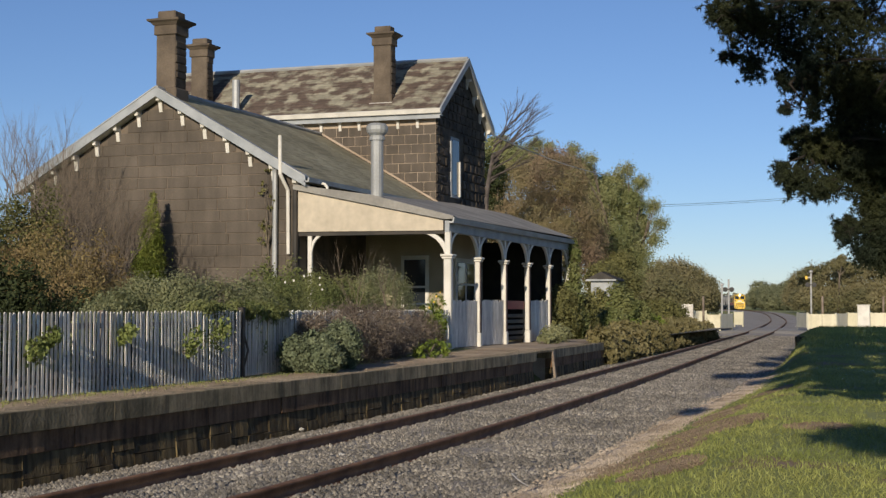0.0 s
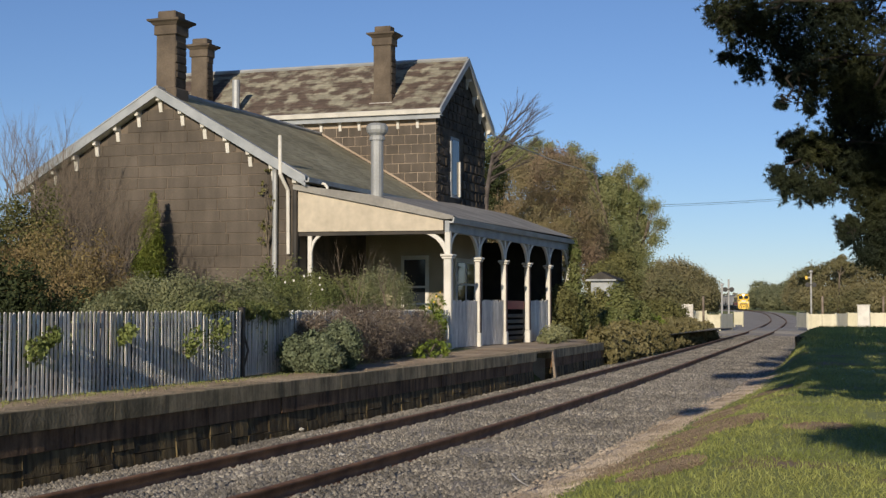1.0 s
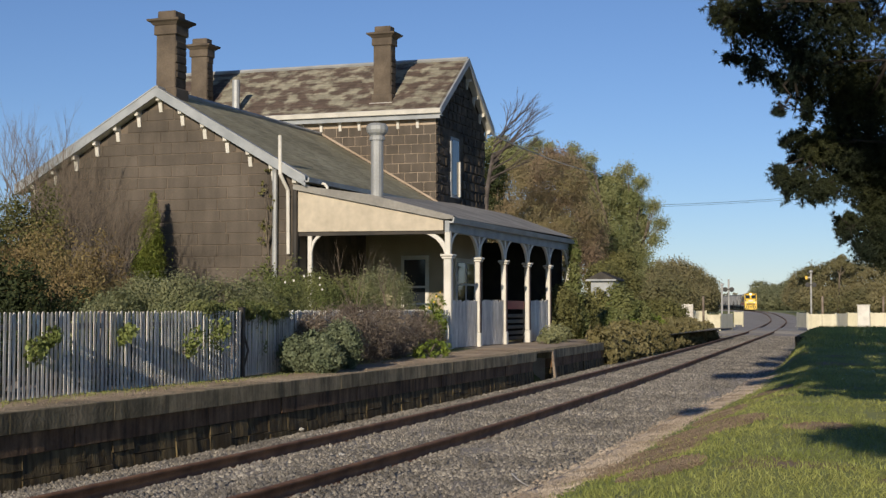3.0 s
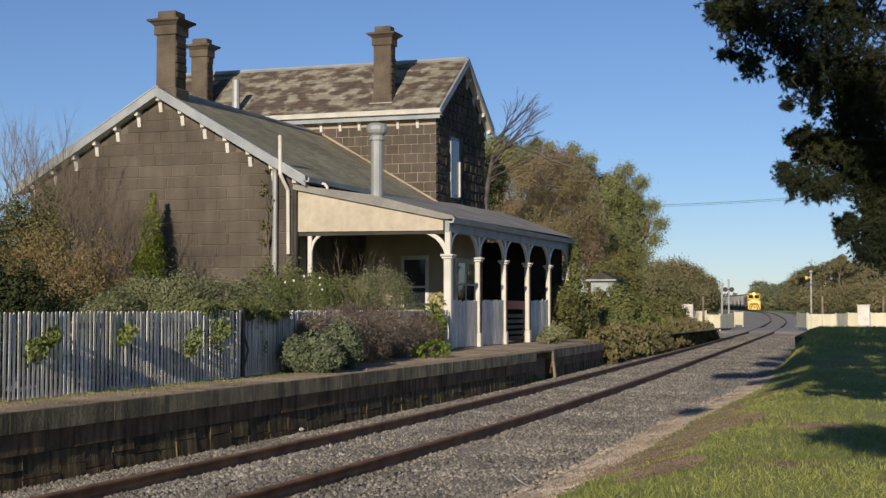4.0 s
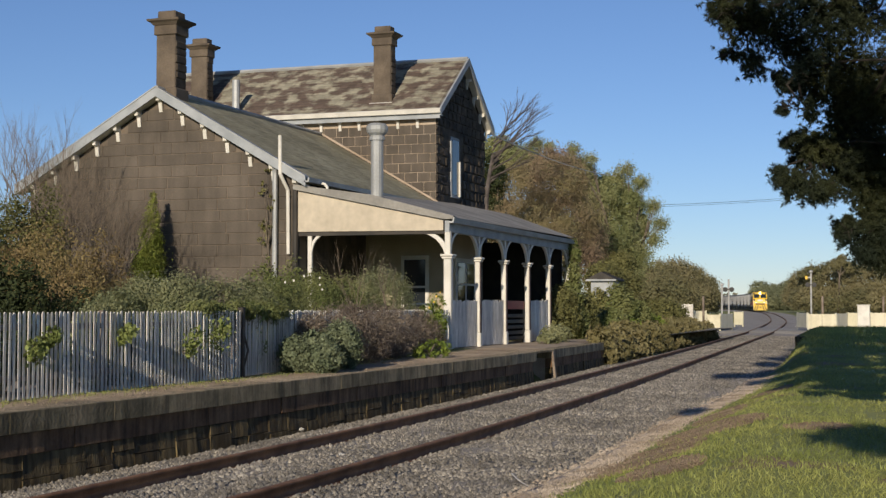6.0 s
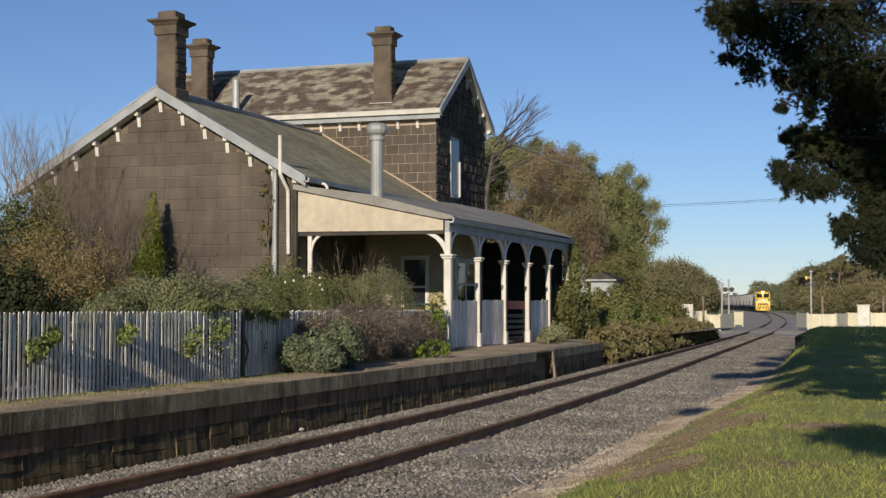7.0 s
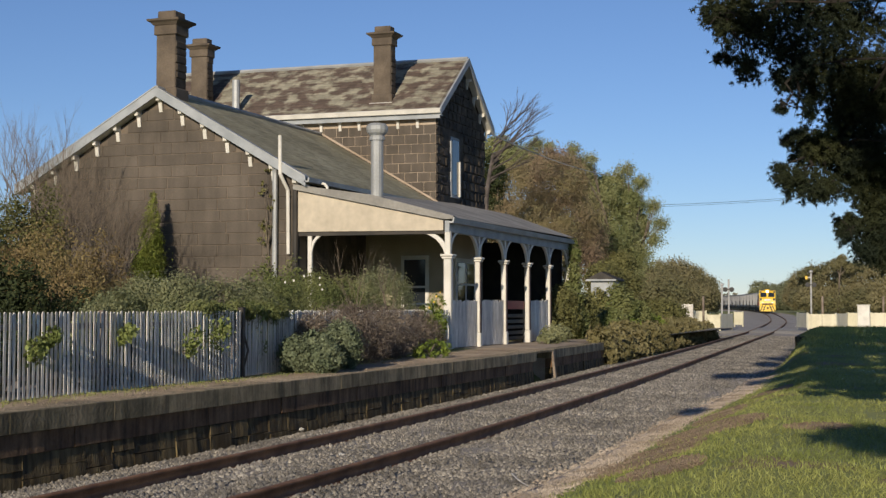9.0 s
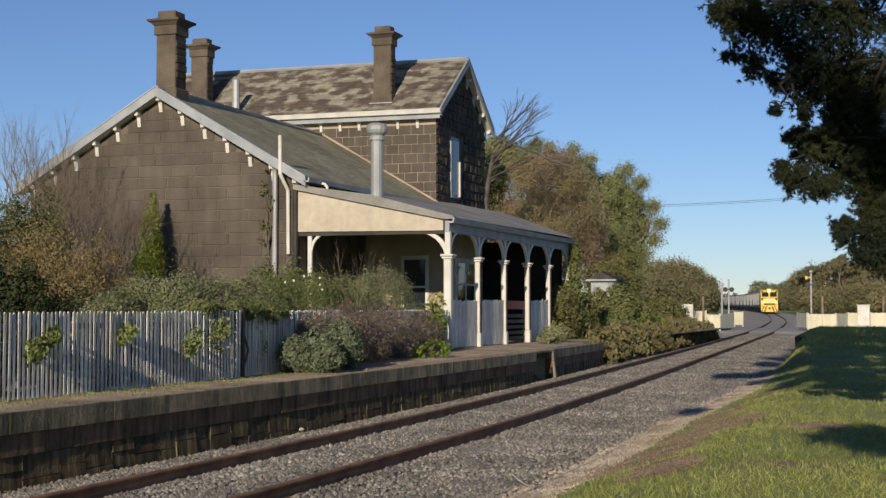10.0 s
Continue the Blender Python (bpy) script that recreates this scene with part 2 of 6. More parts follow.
def raw(name, V, Fc, mat, smooth=False):
    """A mesh from an array of corners and an equal-sided face array."""
    V, Fc = np.asarray(V, dtype=np.float32).reshape(-1, 3), np.asarray(Fc, dtype=np.int32)
    me = bpy.data.meshes.new(name)
    k = Fc.shape[1]
    me.vertices.add(len(V))
    me.vertices.foreach_set("co", V.ravel())
    me.loops.add(Fc.size)
    me.loops.foreach_set("vertex_index", Fc.ravel())
    me.polygons.add(len(Fc))
    me.polygons.foreach_set("loop_start", np.arange(len(Fc), dtype=np.int32) * k)
    me.update(calc_edges=True)
    me.materials.append(mat)
    if smooth:
        me.shade_smooth()
    return me


rng = np.random.default_rng(7)


def unit(n):
    v = rng.normal(size=(n, 3))
    return v / np.linalg.norm(v, axis=1, keepdims=True)


def leaf_points(blobs, n, hollow=0.55, base=None, per=26, spread=0.16):
    """Places in a crown: blobs are (x, y, z, rx, ry, rz); more of them towards the skin, in clumps of uneven size."""
    B = np.array(blobs, dtype=float).reshape(-1, 6)
    w = (B[:, 3] * B[:, 4] + B[:, 4] * B[:, 5] + B[:, 3] * B[:, 5])
    clumps = max(12, n // per)
    pick = rng.choice(len(B), size=clumps, p=w / w.sum())
    u = unit(clumps)
    rad = hollow + (1.06 - hollow) * rng.random(clumps) ** 0.6
    c = B[pick, :3] + u * B[pick, 3:] * rad[:, None]
    size = np.cbrt(B[pick, 3] * B[pick, 4] * B[pick, 5]) * spread * (0.5 + rng.random(clumps))
    k = rng.integers(0, clumps, n)
    p = c[k] + rng.normal(size=(n, 3)) * (size[k] * 0.75)[:, None]
    out = unit(n) * 0.8 + u[k]
    if base is not None:
        p[:, 2] = np.maximum(p[:, 2], base + 0.02 * rng.random(n))
    return p, out / np.linalg.norm(out, axis=1, keepdims=True)


def leaves(name, blobs, n, size, mat, slim=0.55, hollow=0.55, base=None, per=26, spread=0.16):
    """A crown of n leaves, each a bent pair of triangles."""
    p, nrm = leaf_points(blobs, n, hollow, base, per, spread)
    t = np.cross(nrm, unit(n))
    t /= np.linalg.norm(t, axis=1, keepdims=True)
    b = np.cross(nrm, t)
    s = (size * (0.6 + 0.8 * rng.random(n)))[:, None]
    V = np.stack([p - t * s, p + b * s * slim + nrm * s * 0.15, p + t * s, p - b * s * slim + nrm * s * 0.15], axis=1)
    i = np.arange(n)[:, None] * 4
    Fc = np.concatenate([i + [0, 1, 2], i + [0, 2, 3]], axis=0)
    return raw(name, V, Fc, mat)


def limbs(base, blobs, r0, rnd, per=1, n=6):
    """Trunk and limbs: from base up to the middle of the crown, then a bent limb into each blob."""
    bm = bmesh.new()
    B = [b for b in blobs]
    cx, cy, cz = (sum(b[i] for b in B) / len(B) for i in range(3))
    fork = Vector((base[0] * 0.6 + cx * 0.4, base[1] * 0.6 + cy * 0.4, base[2] + (min(b[2] - b[5] * 0.6 for b in B) - base[2]) * 0.9 + 0.05))
    mid = (Vector(base) + fork) / 2 + Vector((rnd.uniform(-0.1, 0.1), rnd.uniform(-0.1, 0.1), 0))
    tube(bm, [base, mid, fork], [r0, r0 * 0.85, r0 * 0.7], n)
    for b in B:
        for _ in range(per):
            e = Vector((b[0] + rnd.uniform(-0.5, 0.5) * b[3], b[1] + rnd.uniform(-0.5, 0.5) * b[4], b[2] + rnd.uniform(-0.2, 0.6) * b[5]))
            m = fork.lerp(e, 0.5) + Vector((rnd.uniform(-0.2, 0.2), rnd.uniform(-0.2, 0.2), 0.15)) * (e - fork).length * 0.4
            tube(bm, [fork, m, e], [r0 * 0.55, r0 * 0.35, r0 * 0.1], 5)
    return bm


def shrub(name, blobs, base_z, n, size, mat, label, category="shrub", r0=0.04, slim=0.55, group="", hollow=0.5):
    rnd = random.Random(len(blobs) + n)
    cx, cy = sum(b[0] for b in blobs) / len(blobs), sum(b[1] for b in blobs) / len(blobs)
    t = thing(name, label, category, group, at=(cx, cy, base_z))
    loc = [(b[0] - cx, b[1] - cy, b[2] - base_z, *b[3:]) for b in blobs]
    part("stem", limbs((0, 0, -0.05), loc, r0, rnd, 2), BARK, t)
    part("crown", leaves("crown", loc, int(n * 1.9), size * 0.62, mat, slim, hollow, 0.0), mat, t)
    return t


def bare(bm, p, d, length, r, depth, rnd, spread=0.5):
    """A bare branch that forks again and again."""
    d = d.normalized()
    q = p + d * length * 0.55 + Vector((rnd.uniform(-1, 1), rnd.uniform(-1, 1), rnd.uniform(-0.3, 0.6))) * length * 0.06
    e = q + d * length * 0.45
    tube(bm, [p, q, e], [r, r * 0.8, r * 0.6], 4 if r < 0.05 else 6)
    if depth:
        for _ in range(rnd.choice((2, 3, 3))):
            nd = d + Vector((rnd.uniform(-1, 1), rnd.uniform(-1, 1), rnd.uniform(-0.3, 0.7))) * spread
            bare(bm, p.lerp(e, rnd.uniform(0.55, 1.0)), nd, length * rnd.uniform(0.55, 0.8), r * 0.55, depth - 1, rnd, spread)


# ---- the line of the track ----
KY = [-40, 0, 18, 30, 40, 60, 92, 145, 248, 282, 316, 350, 385, 420, 480, 540, 620, 700]
KX = [-6.1, -6.1, -6.12, -6.7, -7.25, -8.4, -10.05, -14.2, -26.1, -30.7, -35.8, -41.6, -48.2, -55.6, -69.0, -84.5, -108, -134]
_gy = np.arange(-60, 721, 1.0)
_gx = np.interp(_gy, KY, KX)
_w = np.exp(-0.5 * (np.arange(-15, 16) / 5.0) ** 2)
_near = np.convolve(np.pad(_gx, 15, mode="edge"), _w / _w.sum(), mode="valid")
_w = np.exp(-0.5 * (np.arange(-60, 61) / 20.0) ** 2)
_far = np.convolve(np.pad(_gx, 60, mode="reflect", reflect_type="odd"), _w / _w.sum(), mode="valid")
_k = np.clip((_gy - 70) / 50, 0, 1)
_gx = _near * (1 - _k) + _far * _k


def xc(y):
    return float(np.interp(y, _gy, _gx))


def rise(y):
    return 0.003 * max(0.0, y - 60)


def edge(y):
    """The line of the platform's front edge."""
    return float(np.interp(y, [-10, 18, 30, 36, 50, 75, 90], [-8.45, -8.5, -8.62, -8.9, -9.6, -11.1, -12.0]))


def smooth(a, b, v):
    t = min(1.0, max(0.0, (v - a) / (b - a)))
    return t * t * (3 - 2 * t)


PZ = 0.5          # top of the platform


def off(y):
    """How far the ballast reaches beside the track, on the grass side."""
    return np.interp(y, [0, 16, 21, 29, 34, 52, 80], [2.72, 2.69, 2.66, 3.0, 3.04, 3.3, 3.45])



def bank(x, y):
    """Height of the grass beside the ballast: the old far platform, worn to a bank."""
    k = x - (xc(y) + off(y))
    up = smooth(0.0, 1.7 - 1.2 * smooth(26, 48, y), k) * (0.36 + 0.27 * smooth(28, 50, y)) * (1 - smooth(76, 84, y))
    lump = 0.05 * noise.noise(Vector((x * 0.5, y * 0.5, 0))) * smooth(0.2, 1.5, k)
    return rise(y) - 0.14 + up + lump * (1 - smooth(60, 80, y))


def ground():
    xs = np.concatenate([[-2500, -1200, -600, -300, -150, -80, -50, -35], np.arange(-28, -9, 1.0), np.arange(-9, 9.01, 0.3), [12, 18, 30, 60, 120, 250, 600, 1200, 2500]])
    ys = np.concatenate([[-600, -200, -80, -30, -12], np.arange(-6, 60, 0.8), np.arange(60, 120, 3.0), np.arange(120, 700, 15.0), [800, 1000, 1500, 2500, 4500]])
    V = []
    for y in ys:
        for x in xs:
            if x > xc(y) + off(y) - 0.05:
                z = bank(x, y)
            elif x > edge(y) - 0.4 or y > 75:
                z = rise(y) - 0.3
            else:
                z = PZ - 0.06 + 0.1 * smooth(-10, -14, x)
            V.append((x, y, z))
    n = len(xs)
    Fc = [(j * n + i, j * n + i + 1, (j + 1) * n + i + 1, (j + 1) * n + i) for j in range(len(ys) - 1) for i in range(n - 1)]
    solo("ground", raw("ground", V, Fc, GRASS, True), GRASS, "uneven green turf reaching to the horizon", "ground", "structure")


def ribbon(name, ys, cross, mat):
    """A strip along the track; cross(y) gives the (x, z) of its points."""
    V, k = [], None
    for y in ys:
        c = cross(y)
        k = len(c)
        V += [(x, y, z) for x, z in c]
    Fc = [(j * k + i, j * k + i + 1, (j + 1) * k + i + 1, (j + 1) * k + i) for j in range(len(ys) - 1) for i in range(k - 1)]
    return raw(name, V, Fc, mat, True)


LINE = np.concatenate([np.arange(-12, 70, 1.0), np.arange(70, 300, 4.0), np.arange(300, 701, 8.0)])


def ballast():
    def cross(y):
        c, z = xc(y), rise(y)
        l = edge(y) + 0.05 if y < 74 else c - 6.0
        r = c + off(y) + 0.2 if y < 104 else c + 5.0
        pts = []
        for i in range(25):
            x = l + (r - l) * i / 24
            d = abs(x - c)
            zz = z - 0.13 - 0.03 * smooth(0.9, 1.6, d) - 0.03 * smooth(off(y) - 0.5, off(y), x - c) + 0.03 * noise.noise(Vector((x * 1.3, y * 1.3, 3))) - 0.09 * smooth(1.3, 2.2, c - x) * (1 - smooth(30, 45, y))
            if y > 100:
                zz -= 0.2 * smooth(3.2, 5.0, d)
            pts.append((x, zz))
        return pts
    solo("ballast_bed", ribbon("ballast_bed", LINE, cross, BALLAST), BALLAST, "grey crushed stone ballast bed under the track", "ballast", "structure")

    def verge(y):
        c, z = xc(y) + off(y) + 0.06, rise(y)
        w = 0.08 + 0.14 * noise.noise(Vector((0, y * 0.6, 0))) + 0.1 * noise.noise(Vector((3, y * 2.3, 0)))
        return [(c - 0.06 + 0.12 * noise.noise(Vector((5, y * 1.9, 0))), z - 0.165), (c - 0.1, bank(c - 0.1, y) + 0.02), (c + w * 0.6, bank(c + w * 0.6, y) + 0.012), (c + w + 0.12, bank(c + w + 0.12, y) - 0.02)]
    solo("verge", ribbon("verge", np.arange(-8, 30, 0.12), verge, DIRT), DIRT, "strip of bare pale dirt along the ballast", "dirt strip", "structure")


def old_platform():
    t = thing("old_platform", "disused grassed platform with a dark stone edge", "platform", kind="structure")
    ys = np.arange(52, 80.1, 1.0)

    def lip(y):
        return xc(y) + off(y) + 0.02
    face = ribbon("edge_wall", ys, lambda y: [(lip(y), -0.3), (lip(y) - 0.02, 0.5 - 0.45 * smooth(74, 80, y)), (lip(y) + 0.3, 0.515 - 0.45 * smooth(74, 80, y))], PLATWALL)
    part("edge_wall", face, PLATWALL, t)
    part("turf_top", ribbon("turf_top", ys, lambda y: [(lip(y) + 0.2, 0.52 - 0.45 * smooth(74, 80, y)), (lip(y) + 3, 0.51 - 0.45 * smooth(74, 80, y)), (lip(y) + 14, 0.49 - 0.45 * smooth(74, 80, y))], GRASS), GRASS, t)
    bm = bmesh.new()
    prism(bm, [(lip(52), -0.3), (lip(52) + 0.9, -0.3), (lip(52) + 0.9, 0.505), (lip(52), 0.49)], "y", 51.85, 52.0)
    part("end_wall", bm, PLATWALL, t)


def stones():
    """Loose ballast stones: small five-sided lumps."""
    n = 84000
    y = 7.5 + 75 * rng.random(n) ** 2.4
    c, e = np.interp(y, _gy, _gx), np.interp(y, [-10, 18, 30, 36, 50, 75, 90], [-8.45, -8.5, -8.62, -8.9, -9.6, -11.1, -12.0])
    x = e + 0.06 + (c + off(y) - e) * rng.random(n)
    d = np.abs(x - c)
    keep = np.abs(d - 0.755) > 0.07
    x, y, d, c = x[keep], y[keep], d[keep], c[keep]
    n = len(x)
    z = 0.003 * np.maximum(0, y - 60) - 0.125 - 0.03 * np.clip((d - 0.9) / 0.7, 0, 1) - 0.03 * np.clip((x - c - 2.3) / 0.6, 0, 1) - 0.09 * np.clip((c - x - 1.3) / 0.9, 0, 1) * (1 - np.clip((y - 30) / 15, 0, 1)) + 0.012 * rng.random(n)
    s = (0.014 + 0.018 * rng.random(n)) * (1 + 0.5 * np.clip((y - 20) / 40, 0, 1))
    ring = np.array([[math.cos(a), math.sin(a), 0] for a in (0.2, 1.3, 2.7, 3.9, 5.2)])
    V = np.zeros((n, 6, 3))
    V[:, :5] = ring[None] * (0.7 + 0.6 * rng.random((n, 5, 1))) * s[:, None, None]
    V[:, :5, 2] += -0.4 * s[:, None] + 0.5 * s[:, None] * rng.random((n, 5))
    V[:, 5] = (rng.random((n, 3)) - 0.5) * s[:, None] * 0.8
    V[:, 5, 2] = s * (0.6 + 0.5 * rng.random(n))
    a = rng.random(n) * 6.28
    ca, sa = np.cos(a)[:, None], np.sin(a)[:, None]
    vx, vy = V[..., 0] * ca - V[..., 1] * sa, V[..., 0] * sa + V[..., 1] * ca
    V[..., 0], V[..., 1] = vx + x[:, None], vy + y[:, None]
    V[..., 2] += z[:, None]
    i = np.arange(n)[:, None] * 6
    Fc = np.concatenate([i + [k, (k + 1) % 5, 5] for k in range(5)], axis=0)
    solo("loose_ballast", raw("loose_ballast", V, Fc, STONES), STONES, "loose grey crushed stones on the track bed", "ballast", "stuff")


def track():
    t = thing("railway_track", "rusty railway track on timber sleepers in grey ballast", "track", kind="structure")
    prof = [(-0.07, -0.16), (0.07, -0.16), (0.07, -0.145), (0.012, -0.12), (0.012, -0.04), (0.036, -0.03), (0.036, -0.004), (0.028, 0.0), (-0.028, 0.0), (-0.036, -0.004), (-0.036, -0.03), (-0.012, -0.04), (-0.012, -0.12), (-0.07, -0.145)]
    for side in (-0.755, 0.755):
        part("rail", ribbon("rail", LINE, lambda y: [(xc(y) + side + px, rise(y) + pz) for px, pz in prof + prof[:1]], RUST), RUST, t)
    me = mesh_of("sleeper", boxed(-1.25, 1.25, -0.115, 0.115, -0.3, -0.157, bevel=0.012), SLEEPER)
    y = -9.0
    while y < 70:
        s = part("sleeper", me, SLEEPER, t)
        s.matrix_basis = pose(xc(y), y, rise(y), 0, 0, math.degrees(math.atan2(-(xc(y + 1) - xc(y)), 1)))
        y += 0.68


def platform():
    t = thing("platform", "old bluestone railway platform with coping and overgrown edge", "platform", kind="structure")
    ys = np.sort(np.concatenate([np.arange(-10, 74.1, 1.0), [32.24, 32.26, 34.14, 34.16]]))

    def core(y):
        e = edge(y) - (0.6 if 32.25 < y < 34.15 else 0.14)
        return [(e, -0.45), (e, PZ - 0.02), (e - 0.3, PZ - 0.012), (-9.6, PZ - 0.004), (-11.0, PZ), (-14.5, PZ), (-16.0, PZ)]
    part("platform_surface", ribbon("platform_surface", ys, core, PLATTOP), PLATTOP, t, "worn gravel and dirt platform top")
    end = bmesh.new()
    prism(end, [(-11.2, -0.4), (-16.0, -0.4), (-16.0, PZ), (-11.24, PZ)], "y", 73.9, 74.1)
    part("end_wall", end, PLATWALL, t)
    return t


PLAT = None


def pit_opening(t):
    """Where the wall is missing: a black hollow under a thin lintel, with a board left leaning in it."""
    e = edge(33.2)
    part("lintel", boxed(e - 0.62, e - 0.02, 32.2, 34.2, PZ - 0.05, PZ + 0.004, bevel=0.012), COPING, t, "thin stone lintel over the opening")
    ob = part("loose_board", boxed(-0.03, 0.03, -0.06, 0.06, 0, 0.66, bevel=0.008), SLEEPER, t, "pale leaning timber board")
    ob.matrix_basis = pose(e + 0.04, 34.12, -0.2, 0, -6, 0)


def platform_stones(t):
    """Coping slabs and wall stones, one by one."""
    rnd = random.Random(3)
    pit = (32.25, 34.15)
    y, k = -4.0, 0
    while y < 72:
        ln = rnd.uniform(1.5, 2.3)
        if y < pit[0] < y + ln:
            ln = pit[0] - y
        e, e2 = edge(y), edge(y + ln)
        ob = part("coping_slab", boxed(-0.42, 0.03 + rnd.uniform(-0.002, 0.002), 0.001, ln - 0.001, PZ - 0.21, PZ + rnd.uniform(0.002, 0.008), bevel=0.006), COPING, t)
        ob.matrix_basis = pose(e, y, 0, 0, 0, math.degrees(math.atan2(-(e2 - e), ln)))
        y += ln
        if abs(y - pit[0]) < 0.01:
            y = pit[1]
    for row, (z0, z1, a, b) in enumerate(((PZ - 0.43, PZ - 0.215, 0.45, 0.9), (-0.42, PZ - 0.435, 0.28, 0.7))):
        y = -4.0 + 0.2 * row
        while y < 62:
            ln = rnd.uniform(a, b)
            if y + ln > pit[0] and y < pit[1]:
                y += ln if y > pit[0] else max(0.1, pit[0] - y)
                if y < pit[1]:
                    y = pit[1]
                continue
            e, e2 = edge(y), edge(y + ln)
            if row == 0:
                bm = boxed(-0.16, rnd.uniform(0.0, 0.02), 0.003, ln - 0.003, z0, z1, bevel=0.004)
            else:
                cut = z0 + (z1 - z0) * rnd.uniform(0.35, 0.75)
                bm = bmesh.new()
                for q0, q1 in ((z0, cut - 0.004), (cut + 0.004, z1)):
                    box(bm, -0.16, rnd.uniform(-0.02, 0.0), 0.003, ln - 0.003, q0, q1, bevel=0.003)
                bmesh.ops.subdivide_edges(bm, edges=[g for g in bm.edges if g.calc_length() > 0.14], cuts=2, use_grid_fill=True)
                for v in bm.verts:
                    if v.co.x > -0.1:
                        v.co.x += rnd.uniform(-0.009, 0.006) + 0.06 * (PZ - 0.4 - v.co.z)
            ob = part("stone", bm, PLATWALL if row else MIDBAND, t)
            ob.matrix_basis = pose(e - 0.02, y, 0, 0, 0, math.degrees(math.atan2(-(e2 - e), ln)))
            y += ln


# ---- station building ----
GX0, GX1, GXM, GY, WZ = -23.55, -15.45, -19.49, 33.9, 4.75   # gable wing: walls, ridge line, front, wall top
SLOPE = 0.58
RZ = 7.34
UY, UY1, UX1, UX0 = 44.5, 49.9, -15.4, -26.3                # upper block
UEZ, URZ, URY = 7.85, 10.1, 47.2


def wall_blocks(parent, u0, u1, z0, z1, place, w=0.62, h=0.305, mat=None, depth=0.06, top=None, rough=0.0, skip=None, seed=1, vary=0.0):
    """Courses of blocks on a wall; place(u, z) sets a block's pose; top(u) is the wall's upper line."""
    rnd = random.Random(seed)
    mats = {}
    rows = int((z1 - z0) / h)
    for r in range(rows):
        z = z0 + r * h
        u = u0 - (w / 2 if r % 2 else 0)
        while u < u1 - 0.02:
            step = round(w * rnd.uniform(1 - vary, 1 + vary) / 0.05) * 0.05 if vary else w
            a, b = max(u, u0), min(u + step, u1)
            u += step
            if b - a < 0.08:
                continue
            if top:
                # trim the course to the slope
                while b > a and min(top(a), top(b)) < z + h:
                    if top(a) < z + h and top(a) <= top(b):
                        a += 0.05
                    elif top(b) < z + h:
                        b -= 0.05
                    else:
                        break
                if b - a < 0.1:
                    continue
            if skip and skip((a + b) / 2, z + h / 2, (b - a) / 2, h / 2):
                continue
            key = (round(b - a, 2), rnd.randrange(3) if rough else 0)
            if key not in mats:
                g = 0.008
                bm = boxed(g, b - a - g, -0.05, depth, g, h - g, bevel=0.012 if not rough else 0.03)
                if rough:
                    bmesh.ops.subdivide_edges(bm, edges=[e for e in bm.edges if e.calc_length() > 0.15], cuts=1)
                    for v in bm.verts:
                        if v.co.y > 0.02:
                            v.co.y += rnd.uniform(-0.3, 1.0) * rough
                mats[key] = mesh_of("stone_block", bm, mat)
            ob = part("stone_block", mats[key], mat, parent)
            ob.matrix_basis = place(a, z)
    return parent


def roof_slab(bm, a, b, c, d, th=0.08):
    """A roof plane through four corners with thickness below it."""
    P = [Vector(v) for v in (a, b, c, d)]
    n = (P[1] - P[0]).cross(P[3] - P[0]).normalized()
    if n.z < 0:
        n = -n
    T = [bm.verts.new(p) for p in P]
    U = [bm.verts.new(p - n * th) for p in P]
    bm.faces.new(T)
    bm.faces.new(U[::-1])
    for i in range(4):
        j = (i + 1) % 4
        bm.faces.new((T[j], T[i], U[i], U[j]))
    bmesh.ops.recalc_face_normals(bm, faces=bm.faces[:])
    return bm


def slates(name, a, b, c, d, courses, width, mat, seed=2, step=0.02):
    """Slates in overlapping courses on the plane a-b (eave) to d-c (ridge)."""
    r = np.random.default_rng(seed)
    A, B, C, D = (np.array(p, float) for p in (a, b, c, d))
    nrm = np.cross(B - A, D - A)
    nrm /= np.linalg.norm(nrm)
    if nrm[2] < 0:
        nrm = -nrm
    V, k = [], 0
    Fc = []
    L = np.linalg.norm(B - A)
    for i in range(courses):
        f0, f1 = i / courses, min(1.0, (i + 1.25) / courses)
        cols = int(L / width)
        off = 0.5 if i % 2 else 0.0
        for j in range(-1 if off else 0, cols):
            g0, g1 = max(0, (j + off + 0.02) / cols), min(1, (j + off + 0.98) / cols)
            if g1 <= g0:
                continue
            lift = step + 0.6 * step * r.random()
            dn = 0.006 * r.random()

            def pt(g, f, h):
                lo, hi = A + (B - A) * g, D + (C - D) * g
                return lo + (hi - lo) * f + nrm * h
            q = [pt(g0, f0 - dn, lift), pt(g1, f0 - dn, lift), pt(g1, f1, 0.004), pt(g0, f1, 0.004), pt(g0, f0 - dn, -0.01), pt(g1, f0 - dn, -0.01)]
            V += q
            Fc += [(k, k + 1, k + 2, k + 3), (k + 4, k + 5, k + 1, k)]
            k += 6
    return raw(name, V, Fc, mat)


